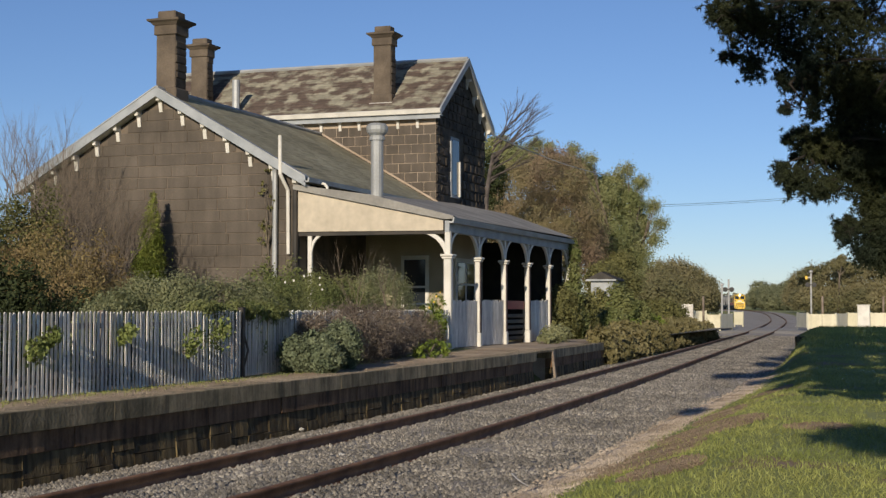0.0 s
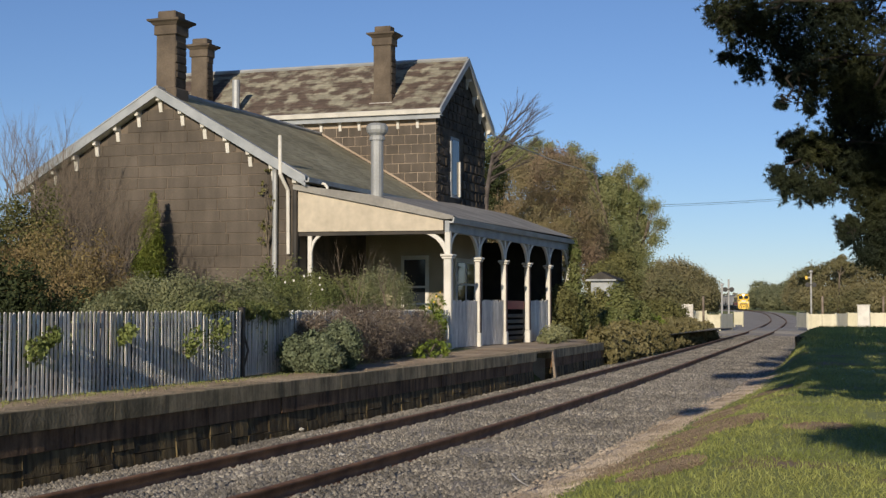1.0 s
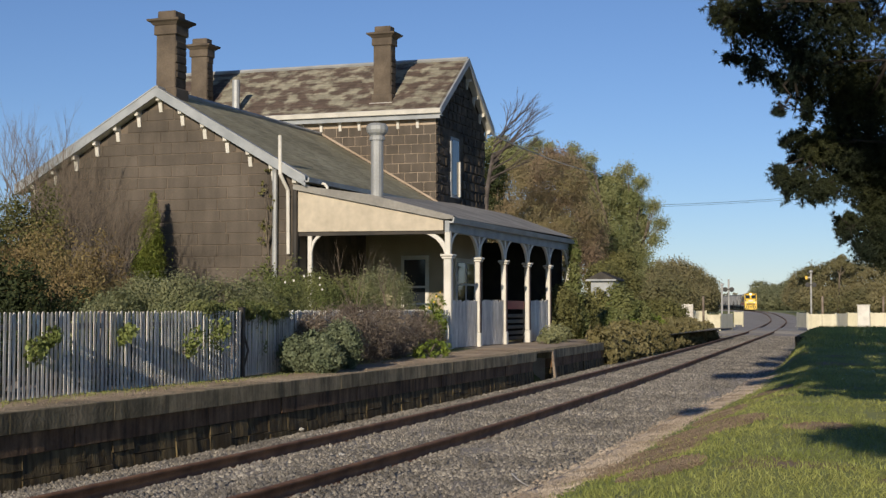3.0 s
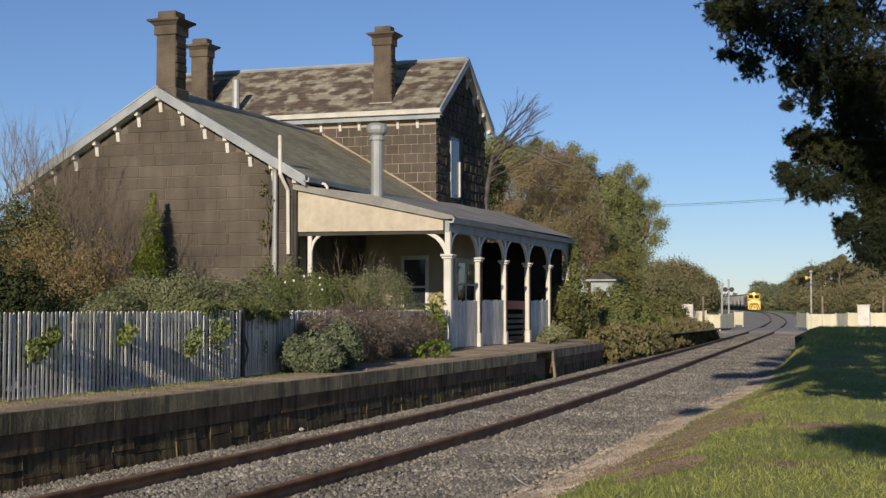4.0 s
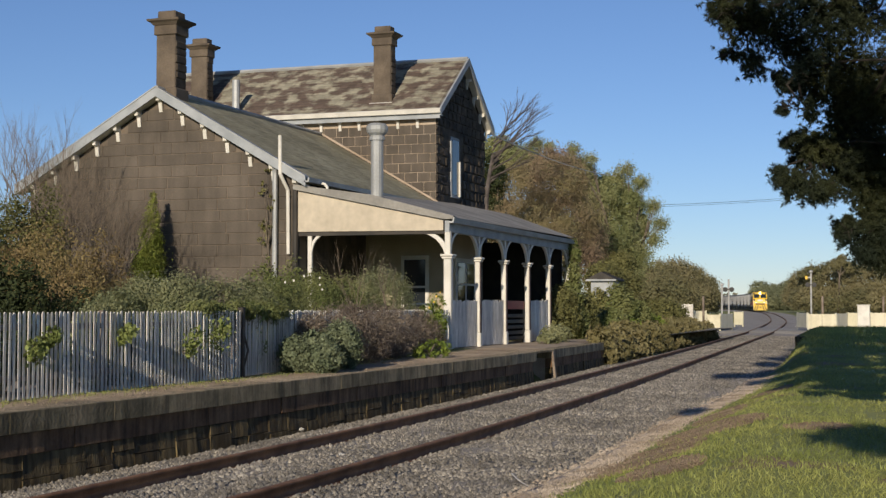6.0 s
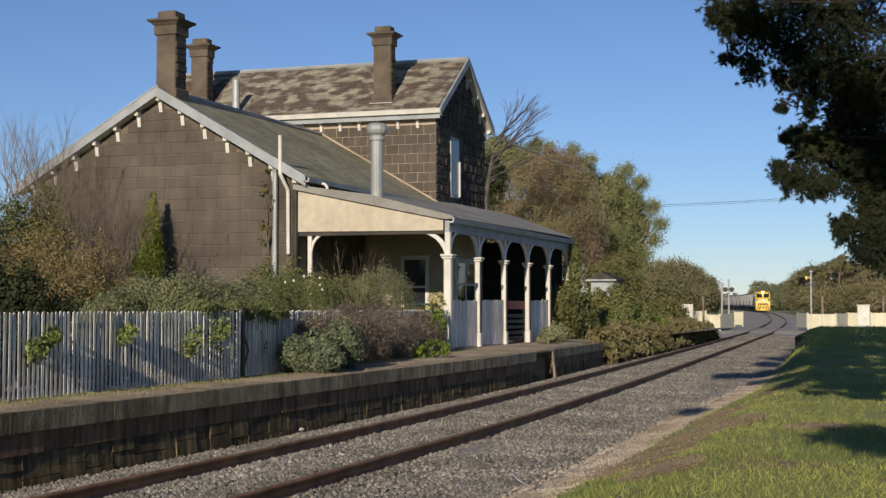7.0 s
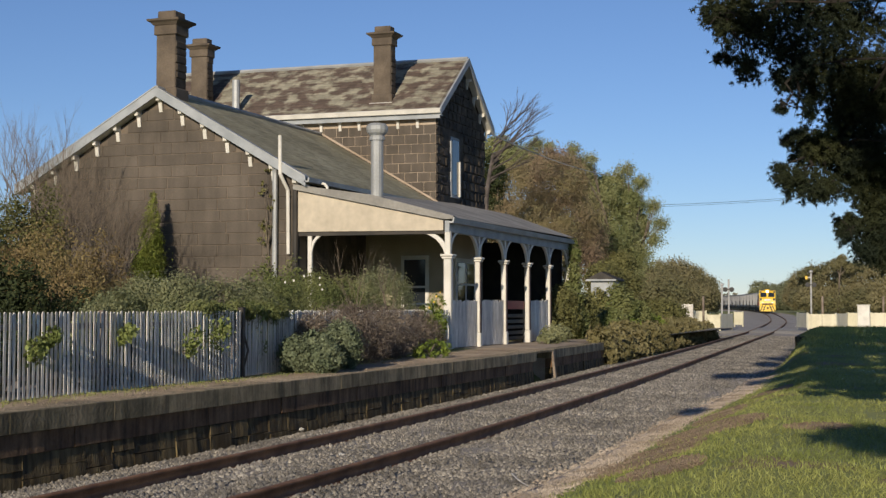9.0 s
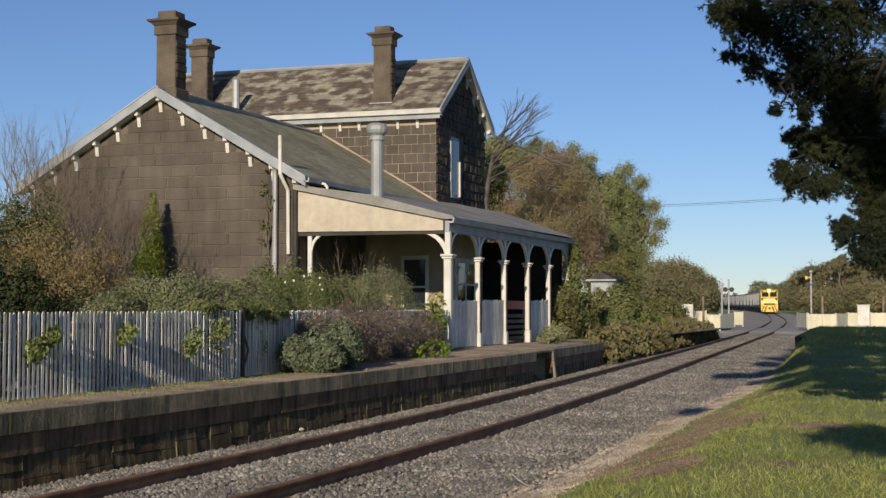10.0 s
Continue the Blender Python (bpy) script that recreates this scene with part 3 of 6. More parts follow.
def chimney(parent, x, y, w, d, z0, z1, base_label=""):
    """A stone stack with a plinth, a neck band, a wide cornice and a plain crown."""
    c = new("chimney")
    c.parent = parent
    c.location = (x, y, 0)
    H = z1
    hw, hd = w / 2, d / 2
    part("shaft", boxed(-hw, hw, -hd, hd, z0, H - 0.62, bevel=0.02), CHIMNEY, c)
    part("plinth", boxed(-hw - 0.06, hw + 0.06, -hd - 0.06, hd + 0.06, z0, z0 + (H - z0) * 0.2, bevel=0.03), CHIMNEY, c)
    part("neck_band", boxed(-hw - 0.05, hw + 0.05, -hd - 0.05, hd + 0.05, H - 0.66, H - 0.4, bevel=0.02), CHIMNEY, c)
    bm = bmesh.new()
    rings = [(0.05, H - 0.4), (0.12, H - 0.33), (0.19, H - 0.29), (0.2, H - 0.24), (0.04, H - 0.2)]
    vs = [[bm.verts.new((sx * (hw + o), sy * (hd + o), z)) for sx, sy in ((-1, -1), (1, -1), (1, 1), (-1, 1))] for o, z in rings]
    for a, b in zip(vs, vs[1:]):
        for i in range(4):
            bm.faces.new((a[i], a[(i + 1) % 4], b[(i + 1) % 4], b[i]))
    bm.faces.new(vs[0][::-1])
    bm.faces.new(vs[-1])
    part("cornice", bm, CHIMNEY, c)
    rnd = random.Random(int(abs(x) * 10))
    z = z0 + (H - z0) * 0.2 + 0.02
    while z < H - 0.85:
        h = rnd.uniform(0.16, 0.27)
        # rough blocks in the shade-darkened stone, only on the side off the sun
        part("stone_block", boxed(hw - 0.05, hw + rnd.uniform(0.015, 0.05), -hd + rnd.uniform(0.01, 0.06), hd - rnd.uniform(0.0, 0.06), z, z + h - 0.02, bevel=0.02), ROCK, c)
        z += h
    part("crown", boxed(-hw + 0.02, hw - 0.02, -hd + 0.02, hd - 0.02, H - 0.22, H, bevel=0.03), CHIMNEY, c)
    return c


def bracket(parent, m, s=1.0):
    """A small white eaves corbel: a block on a curved foot."""
    bm = bmesh.new()
    prism(bm, [(0, 0), (0, -0.42 * s), (0.05 * s, -0.43 * s), (0.08 * s, -0.3 * s), (0.1 * s, -0.16 * s), (0.24 * s, -0.12 * s), (0.26 * s, 0)], "x", -0.055 * s, 0.055 * s)
    ob = part("bracket", bm, WHITE, parent)
    ob.matrix_basis = m
    return ob


def station():
    t = thing("station_building", "two-storey bluestone railway station with slate roofs", "building", kind="")
    # gable wing
    bm = bmesh.new()
    prism(bm, [(GX0, 0.3), (GX1, 0.3), (GX1, WZ), (GXM, WZ + (GX1 - GXM) * SLOPE), (GX0, WZ)], "y", GY, GY + 0.4)
    gable = part("gable_wall", bm, MORTAR, t, "brown bluestone gable wall in even courses")
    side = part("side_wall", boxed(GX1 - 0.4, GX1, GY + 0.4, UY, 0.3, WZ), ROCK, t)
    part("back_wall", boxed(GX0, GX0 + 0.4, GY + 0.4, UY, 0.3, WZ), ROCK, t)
    # roof of the wing
    ex, ez = 4.34, RZ - 4.34 * SLOPE
    y0, y1 = GY - 0.3, UY
    for sgn, nm in ((1, "roof_slope"), (-1, "roof_slope")):
        bm = bmesh.new()
        roof_slab(bm, (GXM + sgn * ex, y0, ez - 0.03), (GXM + sgn * ex, y1, ez - 0.03), (GXM, y1, RZ - 0.03), (GXM, y0, RZ - 0.03), 0.1)
        s = part(nm, bm, IRON, t, "grey-brown weathered slates")
        part("slate_covering", slates("slate_covering", (GXM + sgn * ex, y0 + 0.12, ez - 0.02), (GXM + sgn * ex, y1, ez - 0.02), (GXM, y1, RZ - 0.02), (GXM, y0 + 0.12, RZ - 0.02), 22, 0.3, IRON, 4 + sgn, 0.003), IRON, s)["kind"] = "stuff"
        # barge board along the verge
        bm = bmesh.new()
        a, b = (GXM, RZ + 0.03), (GXM + sgn * (ex + 0.02), ez + 0.03)
        prism(bm, [a, b, (b[0], b[1] - 0.24), (a[0], a[1] - 0.24)], "y", y0 - 0.05, y0)
        part("barge_board", bm, BARGE, t, "grey-white painted barge board")
        bm = bmesh.new()
        prism(bm, [(a[0], a[1] + 0.035), (b[0], b[1] + 0.035), b, a], "y", y0 - 0.07, y0 + 0.16)
        part("verge_cap", bm, ZINC, t)
        bm = bmesh.new()
        prism(bm, [(GXM, RZ - 0.16), (GXM + sgn * ex, ez - 0.16), (GXM + sgn * ex, ez - 0.2), (GXM, RZ - 0.2)], "y", y0, GY)
        part("soffit", bm, WHITE, t)
        for i in range(7):
            u = i * 0.665 if sgn > 0 else 0.65 + i * 0.645
            if u < 4.2:
                bracket(t, pose(GXM + sgn * u, GY + 0.0, RZ - u * SLOPE - 0.19, 0, 0, 180), 0.95)
    tube(bm := bmesh.new(), [(GXM, y0, RZ + 0.02), (GXM, y1, RZ + 0.02)], 0.07, 6)
    part("ridge_cap", bm, ZINC, t)
    # gutter and pipes of the wing
    bm = bmesh.new()
    prism(bm, [(GXM + ex - 0.02, ez - 0.1), (GXM + ex + 0.12, ez - 0.1), (GXM + ex + 0.13, ez + 0.02), (GXM + ex + 0.09, ez + 0.02), (GXM + ex + 0.08, ez - 0.06), (GXM + ex - 0.02, ez - 0.06)], "y", y0 - 0.05, y1)
    part("gutter", bm, ZINC, t)
    part("rain_pipe", tube(bmesh.new(), [(-16.09, GY - 0.12, 1.0), (-16.09, GY - 0.12, 5.0), (-16.05, GY - 0.2, 5.3)], 0.07, 8), ZINC, t, "grey rain pipe")
    part("vent_pipe", tube(bmesh.new(), [(-15.71, GY - 0.1, 2.9), (-15.73, GY - 0.1, 4.55), (-15.84, GY - 0.34, 4.95), (-15.84, GY - 0.36, 5.95)], 0.05, 8), WHITE, t, "white vent pipe")
    part("corner_pipe", tube(bmesh.new(), [(-15.52, GY - 0.1, 0.6), (-15.52, GY - 0.1, 4.6)], 0.08, 8), DARK, t)
    # upper block
    bm = bmesh.new()
    part("front_wall", boxed(UX0, UX1, UY, UY + 0.4, 0.3, UEZ), MORTAR_PALE, t, "bluestone wall with pale mortar joints")
    bm = bmesh.new()
    prism(bm, [(UY + 0.4, 0.3), (UY1, 0.3), (UY1, UEZ), (URY, URZ - 0.22), (UY + 0.4, UEZ + 0.1)], "x", UX1 - 0.4, UX1)
    part("end_wall", bm, ROCK, t, "rock-faced bluestone end wall, colour darkened for its shade side")
    bm = bmesh.new()
    prism(bm, [(UY + 0.4, 0.3), (UY1, 0.3), (UY1, UEZ), (URY, URZ - 0.22), (UY + 0.4, UEZ + 0.1)], "x", UX0, UX0 + 0.4)
    part("end_wall", bm, MORTAR, t)
    part("rear_wall", boxed(UX0 + 0.4, UX1 - 0.4, UY1 - 0.4, UY1, 0.3, UEZ), ROCK, t)
    ye, ze = UY - 0.32, 8.0
    yb = 2 * URY - ye
    xa, xb = UX0 - 0.25, UX1 + 0.24
    for yy, nm in ((ye, 1), (yb, -1)):
        bm = bmesh.new()
        roof_slab(bm, (xa, yy, ze), (xb, yy, ze), (xb, URY, URZ), (xa, URY, URZ), 0.12)
        s = part("roof_slope", bm, SLATE, t, "brown slates mottled with pale lichen")
        part("slate_covering", slates("slate_covering", (xa, yy, ze), (xb - 0.1, yy, ze), (xb - 0.1, URY, URZ), (xa, URY, URZ), 17, 0.28, SLATE, 9), SLATE, s)["kind"] = "stuff"
        bm = bmesh.new()
        prism(bm, [(URY, URZ + 0.05), (yy, ze + 0.05), (yy, ze - 0.2), (URY, URZ - 0.2)], "x", xb, xb + 0.06)
        part("barge_board", bm, BARGE, t, "grey-white painted barge board")
        bm = bmesh.new()
        prism(bm, [(URY, URZ - 0.13), (yy, ze - 0.13), (yy, ze - 0.17), (URY, URZ - 0.17)], "x", UX1, xb)
        part("soffit", bm, WHITE, t)
    part("ridge_cap", tube(bmesh.new(), [(xa, URY, URZ + 0.03), (xb, URY, URZ + 0.03)], 0.08, 6), ZINC, t)
    bm = bmesh.new()
    prism(bm, [(ye + 0.02, ze - 0.14), (ye - 0.1, ze - 0.14), (ye - 0.14, ze + 0.0), (ye - 0.1, ze + 0.02), (ye - 0.07, ze - 0.08), (ye + 0.02, ze - 0.08)], "x", xa, xb + 0.06)
    part("gutter", bm, WHITE, t, "white painted gutter")
    part("eaves_board", boxed(xa, xb, ye + 0.02, ye + 0.06, ze - 0.3, ze - 0.12), BARGE, t)
    part("soffit", boxed(xa, xb, ye + 0.06, UY, ze - 0.2, ze - 0.16), WHITE, t)
    for i in range(11):
        bracket(t, pose(UX1 - 0.62 - i * 0.69, UY, ze - 0.2, 0, 0, 180), 0.85)
    for i in range(4):
        u = 0.55 + i * 0.75
        if u < 3.0:
            bracket(t, pose(UX1, URY + u, URZ - 0.2 - u * (URZ - ze) / (URY - ye), 0, 0, -90), 0.85)
    # chimneys
    chimney(t, GXM + 0.02, GY + 0.45, 0.58, 0.6, 6.9, 9.52)
    c3 = chimney(t, -17.4, UY + 0.5, 0.62, 0.46, 8.1, 10.97)
    chimney(t, -24.28, UY + 0.5, 0.62, 0.46, 8.1, 10.97)
    part("flashing", boxed(-0.42, 0.4, -0.34, -0.28, 8.18, 8.37, bevel=0.01), WHITE, c3, "pale lead flashing")
    part("flue", tube(bmesh.new(), [(-22.64, UY - 0.1, 7.0), (-22.64, UY - 0.1, 9.35)], 0.13, 10), ZINC, t, "grey metal flue on the roof")
    # valley flashing where the wing meets the upper wall
    bm = bmesh.new()
    prism(bm, [(GXM, RZ + 0.02), (GXM + 4.2, RZ - 4.2 * SLOPE + 0.02), (GXM + 4.2, RZ - 4.2 * SLOPE + 0.09), (GXM, RZ + 0.09)], "y", UY - 0.07, UY - 0.02)
    part("flashing", bm, MORTAR_PALE, t, "pale mortar flashing")
    # upper end window
    w = new("window")
    w.parent = t
    part("reveal", boxed(UX1 - 0.02, UX1 + 0.05, 45.97, 46.83, 5.25, 7.3), BARGE, w)
    part("pane", boxed(UX1 + 0.05, UX1 + 0.06, 46.05, 46.75, 5.35, 7.2), GLASS, w)
    # white strip stands in for the sunlit part of the window reveal
    part("shutter_edge", boxed(UX1, UX1 + 0.12, 46.72, 46.8, 5.3, 6.5), WHITE, w)
    # blocks
    def roofline(u):
        return WZ + 0.1 + (4.05 - abs(u - GXM)) * SLOPE
    wall_blocks(gable, GX0, GX1, 0.42, 7.3, lambda u, z: pose(u, GY, z) @ Matrix.Diagonal((1, -1, 1, 1)), 0.74, 0.305, STONE, 0.018, roofline, seed=5, vary=0.4)
    return t


def station_upper_blocks(t):
    fw = [c for c in t.children if c.name.startswith("front_wall")][0]
    wall_blocks(fw, -21.6, UX1, 4.71, 7.8, lambda u, z: pose(u, UY, z) @ Matrix.Diagonal((1, -1, 1, 1)), 0.445, 0.315, STONE, 0.02, seed=6)
    ew = [c for c in t.children if c.name.startswith("end_wall")][0]

    def top(u):
        return URZ - 0.35 - abs(u - URY) * (URZ - 8.0) / (URY - UY + 0.32)

    def hole(u, z, hu, hz):
        return 45.8 - hu < u < 47.0 + hu and 5.1 - hz < z < 7.4 + hz
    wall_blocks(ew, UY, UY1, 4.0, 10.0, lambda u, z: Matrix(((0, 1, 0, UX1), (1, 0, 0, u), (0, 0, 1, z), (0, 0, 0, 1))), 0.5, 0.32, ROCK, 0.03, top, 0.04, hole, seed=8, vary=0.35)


def veranda():
    t = thing("veranda", "open timber veranda with white arched posts", "veranda")
    px, py0, py1 = -11.4, 33.9, 46.3
    # roof
    # the sheets bow over the rafters and climb a little towards the far end
    def roof_z(x, y):
        k = (y - py0) / (py1 - py0)
        return float(np.interp(-x, [11.2, 13.4, 15.5], [3.74 + 0.07 * k, 4.33 + 0.28 * k, 4.65 + 0.42 * k]))
    across = [-11.2, -11.9, -12.6, -13.4, -14.1, -14.8, -15.5]

    def sheet(n, ridge, drop):
        V, Fc, m = [], [], len(across)
        for i in range(n):
            y = py0 - 0.15 + i * (py1 - py0 + 0.15) / (n - 1)
            V += [(x, y, roof_z(x, y) - drop + ridge * (i % 2)) for x in across]
            if i:
                Fc += [(i * m + a - m, i * m + a - m + 1, i * m + a + 1, i * m + a) for a in range(m - 1)]
        return V, Fc
    part("roof_sheet", raw("roof_sheet", *sheet(168, 0.024, 0.0), IRON_GREY), IRON_GREY, t, "weathered corrugated roof sheets")
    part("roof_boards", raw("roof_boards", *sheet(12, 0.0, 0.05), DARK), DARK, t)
    # end panel of cream boards
    bm = bmesh.new()
    prism(bm, [(-15.5, 3.47), (-11.5, 3.44), (-11.5, 3.7), (-15.5, 4.55)], "y", py0 - 0.1, py0 - 0.05)
    part("end_panel", bm, CREAM, t, "cream painted boarded end panel")
    bm = bmesh.new()
    prism(bm, [(-15.55, 4.56), (-11.45, 3.71), (-11.2, 3.72), (-11.2, 3.79), (-13.4, 4.37), (-15.55, 4.69)], "y", py0 - 0.2, py0 - 0.02)
    part("verge_cap", bm, IRON_GREY, t)
    part("end_beam", boxed(-15.5, -11.45, py0 - 0.06, py0 + 0.06, 3.36, 3.45), DARK, t)
    # beam faces off the sun; the grey paint stands in for its shade
    part("front_beam", boxed(px - 0.06, px + 0.06, py0 - 0.1, py1, 3.4, 3.68), BARGE, t, "front beam in grey-white, colour dulled to stand in for shade")
    bm = bmesh.new()
    prism(bm, [(px + 0.07, 3.62), (px + 0.2, 3.62), (px + 0.23, 3.75), (px + 0.19, 3.75), (px + 0.17, 3.66), (px + 0.07, 3.66)], "y", py0 - 0.2, py1 + 0.1)
    part("gutter", bm, ZINC, t)
    # added near-black end wall and back lining stand in for deep veranda shade
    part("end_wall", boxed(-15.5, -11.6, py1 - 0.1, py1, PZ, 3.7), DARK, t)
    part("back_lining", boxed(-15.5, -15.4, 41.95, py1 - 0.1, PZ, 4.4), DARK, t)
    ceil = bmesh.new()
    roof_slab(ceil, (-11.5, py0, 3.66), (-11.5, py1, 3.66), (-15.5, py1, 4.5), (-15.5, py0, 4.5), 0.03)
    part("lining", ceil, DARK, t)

    def curve_brace(y, sgn, along="y"):
        """A curved spandrel from a post up to the beam."""
        bm = bmesh.new()
        arc = [(0.07 + 0.83 * (1 - math.cos(a)), 2.72 + 0.7 * math.sin(a)) for a in [math.pi / 2 * i / 8 for i in range(9)]]
        inner = [(0.02 + 0.83 * (1 - math.cos(a)), 2.92 + 0.55 * math.sin(a)) for a in [math.pi / 2 * i / 8 for i in range(9)]]
        poly = [(sgn * u, z) for u, z in arc + inner[::-1]]
        if along == "y":
            prism(bm, [(y + u, z) for u, z in poly], "x", px - 0.035, px + 0.035)
        else:
            prism(bm, [(along + u, z) for u, z in poly], "y", y - 0.035, y + 0.035)
        return bm
    ys = [33.9 + 2.45 * i for i in range(6)]
    for i, y in enumerate(ys):
        p = new("post")
        p.parent = t
        bm = bmesh.new()
        w = 0.1 if i == 0 else 0.075
        box(bm, px - w, px + w, y - w, y + w, PZ + 0.35, 2.76, bevel=0.025)
        box(bm, px - w * 0.75, px + w * 0.75, y - w * 0.75, y + w * 0.75, 2.76, 3.42, bevel=0.015)
        part("shaft", bm, WHITE, p)
        part("base", boxed(px - w - 0.025, px + w + 0.025, y - w - 0.025, y + w + 0.025, PZ - 0.02, PZ + 0.36, bevel=0.02), WHITE, p)
        bm = bmesh.new()
        box(bm, px - w - 0.04, px + w + 0.04, y - w - 0.04, y + w + 0.04, 2.73, 2.79, bevel=0.02)
        box(bm, px - w - 0.07, px + w + 0.07, y - w - 0.07, y + w + 0.07, 2.79, 2.85, bevel=0.02)
        part("capital", bm, WHITE, p)
        if i:
            part("side_face", boxed(px + w, px + w + 0.012, y - w + 0.01, y + w - 0.01, PZ + 0.36, 2.72), MAROON, p, "dark maroon face on the track side")
        if i < 5:
            part("brace", curve_brace(y, 1), WHITE, p)
        if i:
            part("brace", curve_brace(y, -1), WHITE, p)
        else:
            part("brace", curve_brace(33.9, -1, px), WHITE, p)
    # wall post at the building
    p = new("wall_post")
    p.parent = t
    part("shaft", boxed(-15.2, -15.08, 33.85, 33.95, PZ, 3.4, bevel=0.015), WHITE, p)
    b = part("brace", curve_brace(33.9, 1, 0.0), WHITE, p)
    b.matrix_basis = Matrix.Translation((-15.12, 33.9, 3.42)) @ Matrix.Diagonal((0.55, 1, 0.75, 1)) @ Matrix.Translation((0, -33.9, -3.42))
    return t


def boards_between(y0, y1, z1, nm="board_fence", lab="weathered white upright boards between veranda posts"):
    f = thing(nm, lab, "fence", "veranda board panels", at=(-11.4, y0, PZ))
    n = int((y1 - y0) / 0.13)
    rnd = random.Random(int(y0 * 10))
    for i in range(n):
        a = i * (y1 - y0) / n
        part("board", boxed(-0.012 + rnd.uniform(-0.006, 0.006), 0.012, a + 0.006, a + (y1 - y0) / n - 0.006, 0.02, z1 - PZ + rnd.uniform(-0.03, 0.02), bevel=0.004), PICKET, f)
    part("rail", boxed(-0.05, -0.012, 0, y1 - y0, 0.25, 0.32), PICKET, f)
    part("rail", boxed(-0.05, -0.012, 0, y1 - y0, z1 - PZ - 0.3, z1 - PZ - 0.23), PICKET, f)


def office():
    """The cream room under the veranda, with its window and glazed door."""
    t = thing("veranda_room", "cream painted room under the veranda roof", "room")
    part("front_wall", boxed(-15.55, -13.0, 38.5, 38.62, PZ, 4.2), CREAM_WALL, t)
    part("side_wall", boxed(-13.12, -13.0, 38.62, 41.9, PZ, 3.9), CREAM_WALL, t)
    part("side_wall", boxed(-15.55, -13.12, 41.8, 41.9, PZ, 3.9), CREAM_WALL, t)
    w = new("window")
    w.parent = t
    x0, x1 = -14.25, -13.62
    part("window_frame", boxed(x0 - 0.1, x1 + 0.1, 38.45, 38.5, 1.2, 3.0), WHITE, w, "white painted sash frame")
    part("pane", boxed(x0, x1, 38.43, 38.45, 1.3, 2.08), GLASS, w)
    part("pane", boxed(x0, x1, 38.43, 38.45, 2.14, 2.88), GLASS, w)
    d = new("glazed_door")
    d.parent = t
    part("door_frame", boxed(-13.0, -12.95, 39.2, 41.0, PZ, 2.95), WHITE, d)
    for k in range(2):
        for j in range(3):
            part("pane", boxed(-12.95, -12.93, 39.35 + k * 0.85, 39.35 + k * 0.85 + 0.65, 0.95 + j * 0.64, 0.95 + j * 0.64 + 0.58), GLASS, d)


def roof_flue():
    t = thing("roof_flue", "round grey metal flue with a wide cowl above the veranda roof", "flue", at=(-13.5, 34.4, 4.1))
    part("pipe", lathe(bmesh.new(), 0, 0, [(0.16, -0.1), (0.16, 1.8)], 14), ZINC, t)
    part("collar", lathe(bmesh.new(), 0, 0, [(0.2, 1.72), (0.2, 1.8), (0.18, 1.84)], 14), ZINC, t)
    part("cowl", lathe(bmesh.new(), 0, 0, [(0.18, 1.84), (0.25, 1.9), (0.28, 1.98), (0.28, 2.08), (0.21, 2.15), (0.05, 2.17)], 14), ZINC, t)


ground()
ballast()
track()
old_platform()
PLAT = platform()
STATION = station()
veranda()
for a, b, z in ((33.98, 36.27, 1.7), (36.43, 38.72, 1.72), (41.33, 43.62, 1.75)):
    boards_between(a, b, z)
office()
roof_flue()
station_upper_blocks(STATION)


# ---- garden fence ----
def picket_fence(name, a, b, label):
    a, b = Vector(a), Vector(b)
    ln = (b - a).length
    t = thing(name, label, "fence", at=a)
    t.rotation_euler = (0, 0, math.atan2(b.y - a.y, b.x - a.x))
    rnd = random.Random(int(ln * 10))
    kinds = []
    for k in range(5):
        w, h = 0.041 + 0.003 * (k % 3), 0.985 + 0.004 * (k - 2)
        bm = bmesh.new()
        prism(bm, [(-w / 2, 0.02), (w / 2, 0.02), (w / 2, h - 0.025), (w * 0.2, h), (-w * 0.2, h), (-w / 2, h - 0.025)], "y", -0.012, 0.0)
        kinds.append(mesh_of("picket", bm, PICKET))
    u = 0.03
    while u < ln:
        ob = part("picket", rnd.choice(kinds), PICKET, t)
        ob.matrix_basis = pose(u, rnd.uniform(-0.003, 0.0), rnd.uniform(-0.003, 0.003), rnd.uniform(-0.5, 0.5), rnd.uniform(-0.7, 0.7), rnd.uniform(-2, 2))
        u += 0.0885 + rnd.uniform(-0.004, 0.004)
    for z in (0.22, 0.78):
        part("rail", boxed(0, ln, 0.0, 0.045, z, z + 0.07, bevel=0.006), SLEEPER, t)
    k = 0.0
    while k < ln:
        part("post", boxed(k - 0.035, k + 0.035, 0.045, 0.12, -0.05, 1.0, bevel=0.01), SLEEPER, t)
        k += 2.45
    return t


picket_fence("picket_fence", (-9.55, 8.0, PZ - 0.01), (-9.55, 18.9, PZ - 0.01), "weathered grey-white timber picket fence on the platform")
picket_fence("picket_fence", (-9.66, 19.1, PZ - 0.01), (-11.35, 33.7, PZ - 0.01), "weathered picket fence half hidden by creeper")
gp = thing("fence_post", "rough dark weathered timber fence post", "post", at=(-9.58, 19.0, PZ))
part("shaft", boxed(-0.045, 0.045, -0.045, 0.045, -0.05, 1.03, bevel=0.012), DARK, gp)
# undergrowth added behind the pickets, leaves darkened so the gaps read as shade
solo("underplanting", leaves("underplanting", [(-10.3 - 0.12 * max(0, y - 18), y, 0.85, 0.4, 0.5, 0.4) for y in np.arange(8.2, 28, 0.8)], 26000, 0.05, SHADE_LEAF, 0.5, 0.5, 0.46), SHADE_LEAF, "dense undergrowth behind the picket fence, leaf colour darkened as shade", "undergrowth", "stuff")


